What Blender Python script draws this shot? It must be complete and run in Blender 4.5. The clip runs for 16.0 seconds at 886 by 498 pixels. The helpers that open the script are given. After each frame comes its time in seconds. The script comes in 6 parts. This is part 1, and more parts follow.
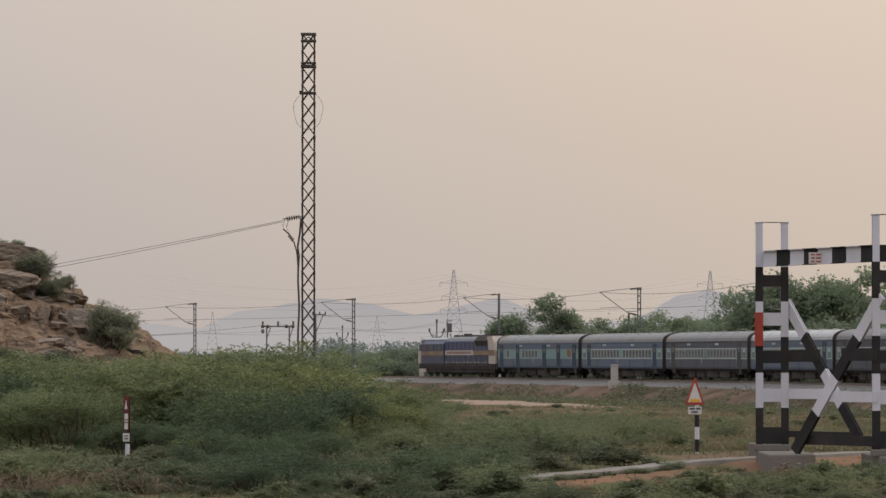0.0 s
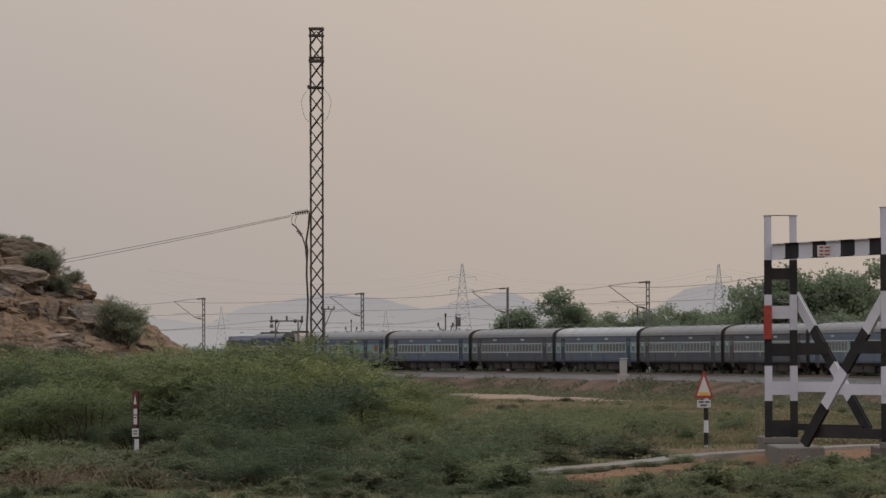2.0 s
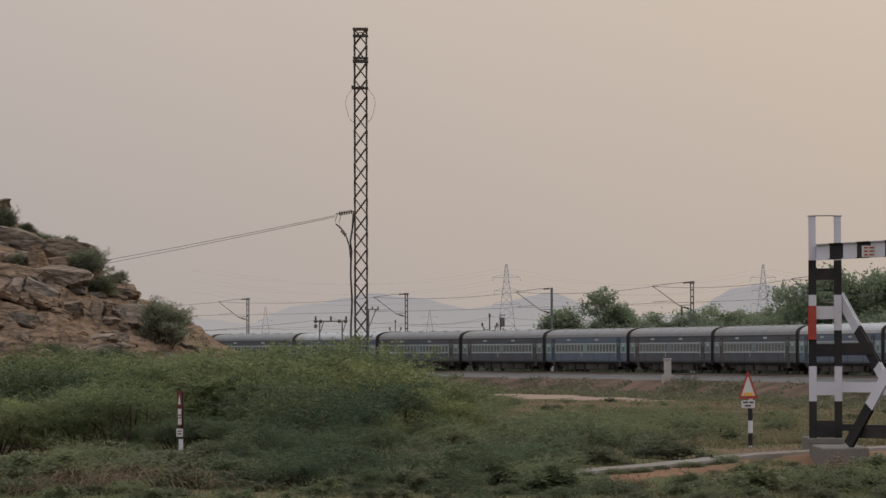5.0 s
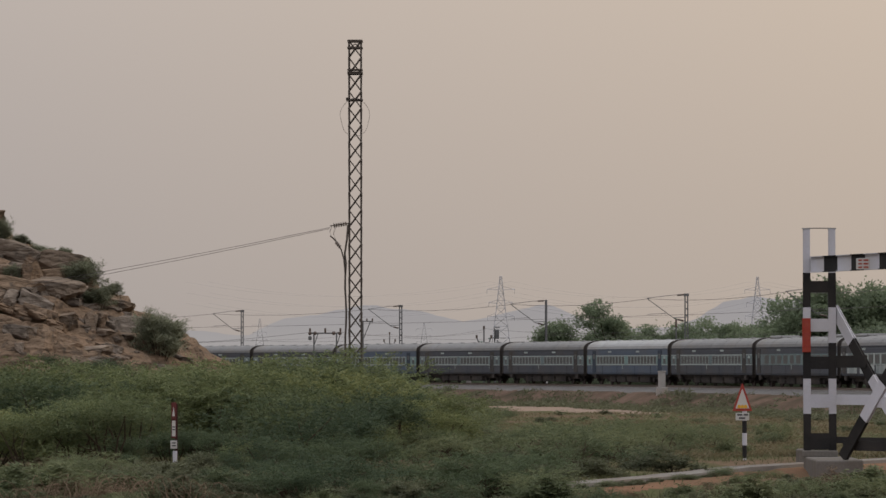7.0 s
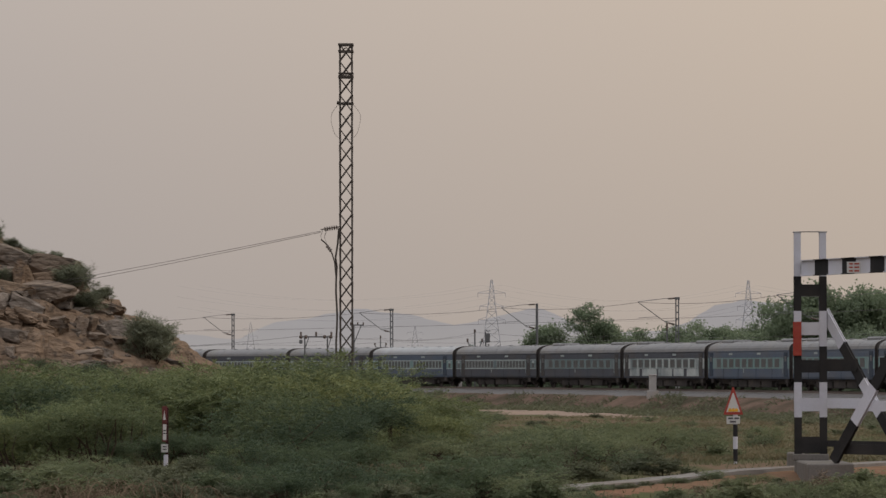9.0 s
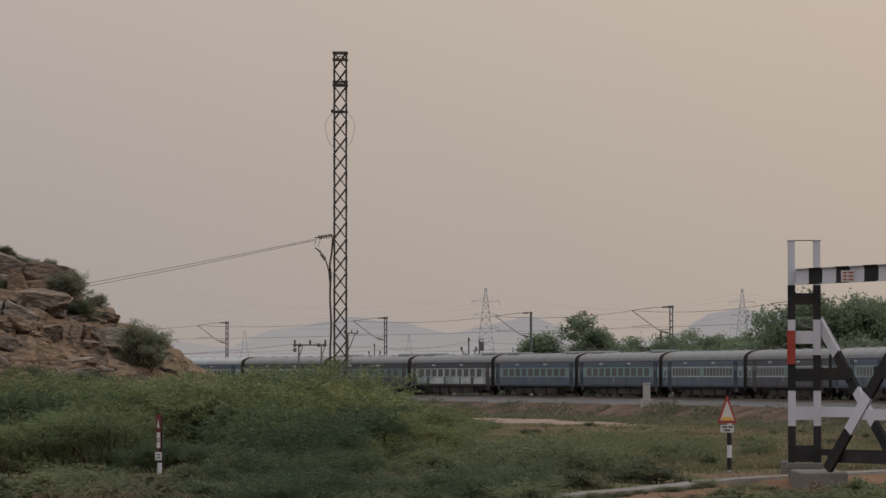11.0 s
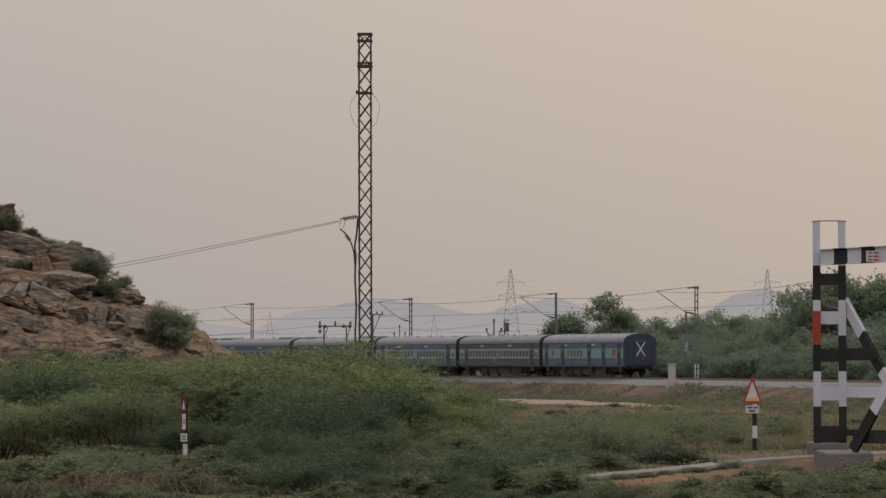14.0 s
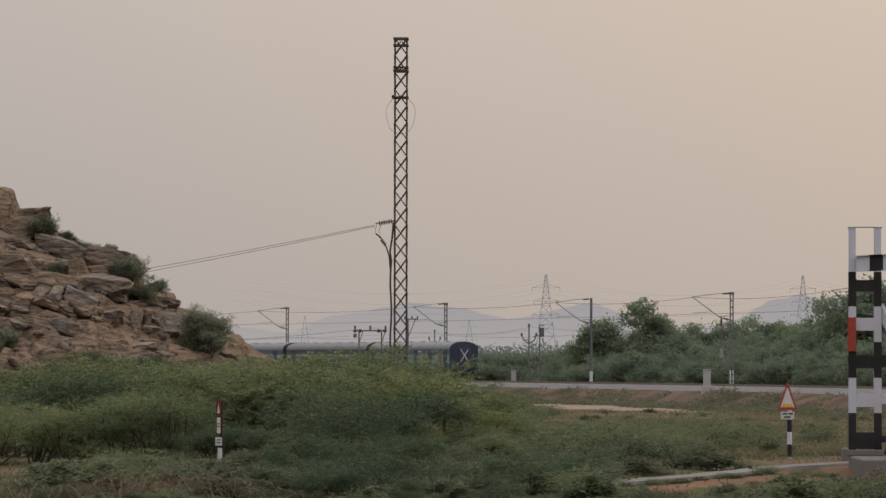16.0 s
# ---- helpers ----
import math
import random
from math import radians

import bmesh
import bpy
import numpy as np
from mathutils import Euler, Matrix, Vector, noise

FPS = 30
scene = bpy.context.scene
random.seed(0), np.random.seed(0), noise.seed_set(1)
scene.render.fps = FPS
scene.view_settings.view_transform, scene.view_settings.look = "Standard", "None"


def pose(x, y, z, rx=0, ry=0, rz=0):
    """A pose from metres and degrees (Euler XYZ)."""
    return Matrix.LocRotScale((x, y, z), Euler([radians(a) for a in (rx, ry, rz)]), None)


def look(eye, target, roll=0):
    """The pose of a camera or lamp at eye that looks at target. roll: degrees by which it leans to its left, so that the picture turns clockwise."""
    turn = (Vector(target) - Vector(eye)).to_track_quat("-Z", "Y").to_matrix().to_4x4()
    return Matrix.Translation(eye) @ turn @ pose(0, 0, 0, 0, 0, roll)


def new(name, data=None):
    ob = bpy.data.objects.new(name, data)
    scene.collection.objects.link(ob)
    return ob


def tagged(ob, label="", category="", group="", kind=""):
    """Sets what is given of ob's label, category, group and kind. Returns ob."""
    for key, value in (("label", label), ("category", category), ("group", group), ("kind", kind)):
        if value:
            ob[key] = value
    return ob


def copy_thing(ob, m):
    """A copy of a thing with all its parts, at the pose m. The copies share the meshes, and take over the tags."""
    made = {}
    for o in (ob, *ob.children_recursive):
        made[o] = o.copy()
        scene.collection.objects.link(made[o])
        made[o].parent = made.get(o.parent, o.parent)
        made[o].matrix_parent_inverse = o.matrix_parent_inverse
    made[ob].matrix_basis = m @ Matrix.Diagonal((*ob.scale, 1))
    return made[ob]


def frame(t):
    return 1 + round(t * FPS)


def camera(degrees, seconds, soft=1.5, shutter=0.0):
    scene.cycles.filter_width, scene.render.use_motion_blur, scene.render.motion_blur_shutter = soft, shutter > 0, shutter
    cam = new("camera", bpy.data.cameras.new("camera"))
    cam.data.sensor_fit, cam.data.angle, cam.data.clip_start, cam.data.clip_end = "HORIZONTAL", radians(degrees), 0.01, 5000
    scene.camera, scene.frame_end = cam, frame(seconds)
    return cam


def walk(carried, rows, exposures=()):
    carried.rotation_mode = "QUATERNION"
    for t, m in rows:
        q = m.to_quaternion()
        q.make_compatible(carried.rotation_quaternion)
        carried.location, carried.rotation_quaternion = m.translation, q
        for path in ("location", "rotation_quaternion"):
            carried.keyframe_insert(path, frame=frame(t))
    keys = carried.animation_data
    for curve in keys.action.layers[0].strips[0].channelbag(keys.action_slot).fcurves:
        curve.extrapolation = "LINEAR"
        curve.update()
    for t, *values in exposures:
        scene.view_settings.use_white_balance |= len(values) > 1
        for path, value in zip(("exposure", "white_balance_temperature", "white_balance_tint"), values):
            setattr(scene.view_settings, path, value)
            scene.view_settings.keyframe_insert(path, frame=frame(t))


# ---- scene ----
# ---- camera ----
cam = camera(12.1, 16.0)
walk(cam, [
    (0.0, pose(0, 0, 2.6, 91.4863, -0.000, 0.0000)),
    (0.5, pose(0, 0, 2.6, 91.2868, 0.197, -0.0037)),
    (1.0, pose(0, 0, 2.6, 91.5459, 0.154, 0.0363)),
    (1.5, pose(0, 0, 2.6, 91.4691, 0.216, -0.0946)),
    (2.0, pose(0, 0, 2.6, 91.4061, 0.186, 0.1215)),
    (2.5, pose(0, 0, 2.6, 91.3181, 0.114, 0.2252)),
    (3.0, pose(0, 0, 2.6, 91.2886, 0.179, 0.2260)),
    (3.5, pose(0, 0, 2.6, 91.3132, 0.215, 0.3317)),
    (4.0, pose(0, 0, 2.6, 91.3342, 0.187, 0.5188)),
    (4.2, pose(0, 0, 2.6, 91.3129, 0.189, 0.5652)),
    (6.3, pose(0, 0, 2.6, 91.6162, 0.103, 0.8640)),
    (6.5, pose(0, 0, 2.6, 91.6016, 0.097, 0.8178)),
    (7.0, pose(0, 0, 2.6, 91.5771, 0.107, 0.6472)),
    (7.5, pose(0, 0, 2.6, 91.6025, 0.113, 0.5808)),
    (8.0, pose(0, 0, 2.6, 91.6548, 0.176, 0.5643)),
    (8.5, pose(0, 0, 2.6, 91.6304, 0.193, 0.5652)),
    (9.0, pose(0, 0, 2.6, 91.6262, 0.118, 0.5222)),
    (9.2, pose(0, 0, 2.6, 91.6147, 0.120, 0.5180)),
    (11.3, pose(0, 0, 2.6, 91.7470, 0.053, 0.4355)),
    (11.5, pose(0, 0, 2.6, 91.6836, 0.047, 0.4487)),
    (12.0, pose(0, 0, 2.6, 91.5219, 0.046, 0.4917)),
    (12.5, pose(0, 0, 2.6, 91.4592, 0.130, 0.5562)),
    (13.0, pose(0, 0, 2.6, 91.3933, 0.101, 0.6382)),
    (13.5, pose(0, 0, 2.6, 91.3814, 0.100, 0.7329)),
    (14.0, pose(0, 0, 2.6, 91.4808, 0.146, 0.7840)),
    (14.5, pose(0, 0, 2.6, 91.3323, 0.055, 1.0578)),
    (15.0, pose(0, 0, 2.6, 91.2864, 0.020, 1.1890)),
    (15.5, pose(0, 0, 2.6, 91.4312, -0.037, 1.2506)),
    (16.0, pose(0, 0, 2.6, 91.5472, -0.088, 1.2630)),
], exposures=[(0.0, 0.28), (0.5, 0.11), (1.0, 0.0), (1.5, 0.0), (2.0, 0.0), (3.5, 0.09), (8.0, -0.05), (9.0, -0.06), (11.5, -0.13), (12.5, 0.0), (14.0, 0.05), (14.5, 0.11), (16.0, 0.1)])

# ---- sky and sun ----
SUN_AZIMUTH, SUN_HEIGHT = radians(62), radians(34)
world = bpy.data.worlds.new("hazy_evening_sky")
scene.world = world
world.use_nodes = True
wn, wl = world.node_tree.nodes, world.node_tree.links
wn.clear()
w_out = wn.new("ShaderNodeOutputWorld")
w_bg = wn.new("ShaderNodeBackground")
w_sky = wn.new("ShaderNodeTexSky")
w_sky.sky_type, w_sky.sun_disc = "NISHITA", False
w_sky.sun_elevation, w_sky.sun_rotation = SUN_HEIGHT, SUN_AZIMUTH
w_sky.dust_density, w_sky.air_density = 8.0, 1.5
w_gain = wn.new("ShaderNodeVectorMath")
w_gain.operation = "SCALE"
w_gain.inputs["Scale"].default_value = 0.06
wl.new(w_sky.outputs["Color"], w_gain.inputs[0])
w_dir = wn.new("ShaderNodeTexCoord")
w_dot = wn.new("ShaderNodeVectorMath")
w_dot.operation = "DOT_PRODUCT"
w_dot.inputs[1].default_value = (math.sin(SUN_AZIMUTH) * math.cos(SUN_HEIGHT), math.cos(SUN_AZIMUTH) * math.cos(SUN_HEIGHT), math.sin(SUN_HEIGHT))
wl.new(w_dir.outputs["Generated"], w_dot.inputs[0])
w_ramp = wn.new("ShaderNodeValToRGB")
w_ramp.color_ramp.elements[0].position = 0.28
w_ramp.color_ramp.elements[0].color = (0.495, 0.448, 0.432, 1)
w_ramp.color_ramp.elements[1].position = 0.62
w_ramp.color_ramp.elements[1].color = (0.715, 0.575, 0.447, 1)
wl.new(w_dot.outputs["Value"], w_ramp.inputs["Fac"])
w_mix = wn.new("ShaderNodeMixRGB")
w_mix.inputs["Fac"].default_value = 0.85
wl.new(w_gain.outputs["Vector"], w_mix.inputs["Color1"])
wl.new(w_ramp.outputs["Color"], w_mix.inputs["Color2"])
# overhead the haze turns from peach to a neutral grey
w_sep = wn.new("ShaderNodeSeparateXYZ")
wl.new(w_dir.outputs["Generated"], w_sep.inputs["Vector"])
w_high = wn.new("ShaderNodeMapRange")
w_high.inputs["From Min"].default_value, w_high.inputs["From Max"].default_value = 0.12, 0.5
wl.new(w_sep.outputs["Z"], w_high.inputs["Value"])
w_dome = wn.new("ShaderNodeMixRGB")
w_dome.inputs["Color2"].default_value = (0.53, 0.535, 0.55, 1)
wl.new(w_high.outputs["Result"], w_dome.inputs["Fac"])
wl.new(w_mix.outputs["Color"], w_dome.inputs["Color1"])
wl.new(w_dome.outputs["Color"], w_bg.inputs["Color"])
# a hazy dome grows brighter towards its top
w_up = wn.new("ShaderNodeMapRange")
w_up.inputs["From Min"].default_value, w_up.inputs["From Max"].default_value = 0.0, 1.0
w_up.inputs["To Min"].default_value, w_up.inputs["To Max"].default_value = 0.90, 2.8
wl.new(w_sep.outputs["Z"], w_up.inputs["Value"])
wl.new(w_up.outputs["Result"], w_bg.inputs["Strength"])
wl.new(w_bg.outputs["Background"], w_out.inputs["Surface"])

sun = new("sun", bpy.data.lights.new("sun", "SUN"))
sun.data.energy, sun.data.angle, sun.data.color = 0.75, radians(20), (1.0, 0.87, 0.72)
sun.matrix_world = look((150 * math.sin(SUN_AZIMUTH), 150 * math.cos(SUN_AZIMUTH), 150 * math.tan(SUN_HEIGHT)), (0, 0, 0))


# ---- materials ----
def material(name, colour, rough=0.8, metal=0.0, vary=0.12, scale=3.0, fine=30.0, bump=0.1, dirt=None, dirt_amount=0.35, clear=0.0, island=0.0):
    """A surface with colour variation at two scales, dirt patches and fine relief."""
    m = bpy.data.materials.new(name)
    m.use_nodes = True
    n, l = m.node_tree.nodes, m.node_tree.links
    b = n["Principled BSDF"]
    b.inputs["Roughness"].default_value, b.inputs["Metallic"].default_value = rough, metal
    b.inputs["Specular IOR Level"].default_value = 0.0 if rough > 0.85 else 0.12 if rough > 0.55 else 0.35
    geo = n.new("ShaderNodeNewGeometry")
    tex = n.new("ShaderNodeTexCoord")
    big, small = n.new("ShaderNodeTexNoise"), n.new("ShaderNodeTexNoise")
    big.inputs["Scale"].default_value, small.inputs["Scale"].default_value = scale, fine
    big.inputs["Detail"].default_value = 5
    for t in (big, small):
        l.new(tex.outputs["Object"], t.inputs["Vector"])
    add = n.new("ShaderNodeMath")
    add.operation = "ADD"
    l.new(big.outputs["Fac"], add.inputs[0])
    l.new(small.outputs["Fac"], add.inputs[1])
    rng = n.new("ShaderNodeMapRange")
    rng.inputs["From Min"].default_value, rng.inputs["From Max"].default_value = 0.6, 1.4
    rng.inputs["To Min"].default_value, rng.inputs["To Max"].default_value = 1 - vary, 1 + vary
    l.new(add.outputs["Value"], rng.inputs["Value"])
    info = n.new("ShaderNodeObjectInfo")
    rnd = n.new("ShaderNodeMapRange")
    rnd.inputs["To Min"].default_value, rnd.inputs["To Max"].default_value = 1 - max(island, vary * 0.6), 1 + max(island, vary * 0.6)
    l.new((geo.outputs["Random Per Island"] if island else info.outputs["Random"]), rnd.inputs["Value"])
    mul = n.new("ShaderNodeMath")
    mul.operation = "MULTIPLY"
    l.new(rng.outputs["Result"], mul.inputs[0])
    l.new(rnd.outputs["Result"], mul.inputs[1])
    col = n.new("ShaderNodeVectorMath")
    col.operation = "SCALE"
    col.inputs[0].default_value = colour
    l.new(mul.outputs["Value"], col.inputs["Scale"])
    last = col.outputs["Vector"]
    if dirt:
        ramp = n.new("ShaderNodeMapRange")
        ramp.inputs["From Min"].default_value, ramp.inputs["From Max"].default_value = 0.45, 0.7
        ramp.inputs["To Max"].default_value = dirt_amount
        spots = n.new("ShaderNodeTexNoise")
        spots.inputs["Scale"].default_value, spots.inputs["Detail"].default_value = scale * 0.6, 7
        l.new(tex.outputs["Object"], spots.inputs["Vector"])
        l.new(spots.outputs["Fac"], ramp.inputs["Value"])
        mix = n.new("ShaderNodeMixRGB")
        mix.inputs["Color2"].default_value = (*dirt, 1)
        l.new(ramp.outputs["Result"], mix.inputs["Fac"])
        l.new(last, mix.inputs["Color1"])
        last = mix.outputs["Color"]
    l.new(last, b.inputs["Base Color"])
    if bump:
        bp = n.new("ShaderNodeBump")
        bp.inputs["Strength"].default_value, bp.inputs["Distance"].default_value = bump, 0.02
        l.new(add.outputs["Value"], bp.inputs["Height"])
        l.new(bp.outputs["Normal"], b.inputs["Normal"])
    if clear:
        tr, mx = n.new("ShaderNodeBsdfTransparent"), n.new("ShaderNodeMixShader")
        mx.inputs["Fac"].default_value = clear
        l.new(b.outputs["BSDF"], mx.inputs[1])
        l.new(tr.outputs["BSDF"], mx.inputs[2])
        l.new(mx.outputs["Shader"], n["Material Output"].inputs["Surface"])
    return m


def leaf_material(name, dark, light, through_light=0.35):
    """Leaves: each takes its own tint between two greens, and lets some light through."""
    m = bpy.data.materials.new(name)
    m.use_nodes = True
    n, l = m.node_tree.nodes, m.node_tree.links
    n.remove(n["Principled BSDF"])
    geo, info, tex = n.new("ShaderNodeNewGeometry"), n.new("ShaderNodeObjectInfo"), n.new("ShaderNodeTexCoord")
    patch = n.new("ShaderNodeTexNoise")
    patch.inputs["Scale"].default_value, patch.inputs["Detail"].default_value = 0.9, 3
    l.new(tex.outputs["Object"], patch.inputs["Vector"])
    a, b = n.new("ShaderNodeMath"), n.new("ShaderNodeMath")
    a.operation = b.operation = "ADD"
    l.new(geo.outputs["Random Per Island"], a.inputs[0])
    l.new(info.outputs["Random"], a.inputs[1])
    l.new(a.outputs["Value"], b.inputs[0])
    l.new(patch.outputs["Fac"], b.inputs[1])
    rng = n.new("ShaderNodeMapRange")
    rng.inputs["From Min"].default_value, rng.inputs["From Max"].default_value = 0.5, 2.2
    l.new(b.outputs["Value"], rng.inputs["Value"])
    mix = n.new("ShaderNodeMixRGB")
    mix.inputs["Color1"].default_value, mix.inputs["Color2"].default_value = (*dark, 1), (*light, 1)
    l.new(rng.outputs["Result"], mix.inputs["Fac"])
    d, t, s = n.new("ShaderNodeBsdfDiffuse"), n.new("ShaderNodeBsdfTranslucent"), n.new("ShaderNodeMixShader")
    s.inputs["Fac"].default_value = through_light
    for sh in (d, t):
        l.new(mix.outputs["Color"], sh.inputs["Color"])
    l.new(d.outputs["BSDF"], s.inputs[1])
    l.new(t.outputs["BSDF"], s.inputs[2])
    gloss, waxy = n.new("ShaderNodeBsdfGlossy"), n.new("ShaderNodeMixShader")
    gloss.inputs["Roughness"].default_value = 0.55
    waxy.inputs["Fac"].default_value = 0.02
    l.new(s.outputs["Shader"], waxy.inputs[1])
    l.new(gloss.outputs["BSDF"], waxy.inputs[2])
    l.new(waxy.outputs["Shader"], n["Material Output"].inputs["Surface"])
    return m


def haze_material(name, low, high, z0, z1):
    """Far hills with the evening haze, and its own light, painted into their emission."""
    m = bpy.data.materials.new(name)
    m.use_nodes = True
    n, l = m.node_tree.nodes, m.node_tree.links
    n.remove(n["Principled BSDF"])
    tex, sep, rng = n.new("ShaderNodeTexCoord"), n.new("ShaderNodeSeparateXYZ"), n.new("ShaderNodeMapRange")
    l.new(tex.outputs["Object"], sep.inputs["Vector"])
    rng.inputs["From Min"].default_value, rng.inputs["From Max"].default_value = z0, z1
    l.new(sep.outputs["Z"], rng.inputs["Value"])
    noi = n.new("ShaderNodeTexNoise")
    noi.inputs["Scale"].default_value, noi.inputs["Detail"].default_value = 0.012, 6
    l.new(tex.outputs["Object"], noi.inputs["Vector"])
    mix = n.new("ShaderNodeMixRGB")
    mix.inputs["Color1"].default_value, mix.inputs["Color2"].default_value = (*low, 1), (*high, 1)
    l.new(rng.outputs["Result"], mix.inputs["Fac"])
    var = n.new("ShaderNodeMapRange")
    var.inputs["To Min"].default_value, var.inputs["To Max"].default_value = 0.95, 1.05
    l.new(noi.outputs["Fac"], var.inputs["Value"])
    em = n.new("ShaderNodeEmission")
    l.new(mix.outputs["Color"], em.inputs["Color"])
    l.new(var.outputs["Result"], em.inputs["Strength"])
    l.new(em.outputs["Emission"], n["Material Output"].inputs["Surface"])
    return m


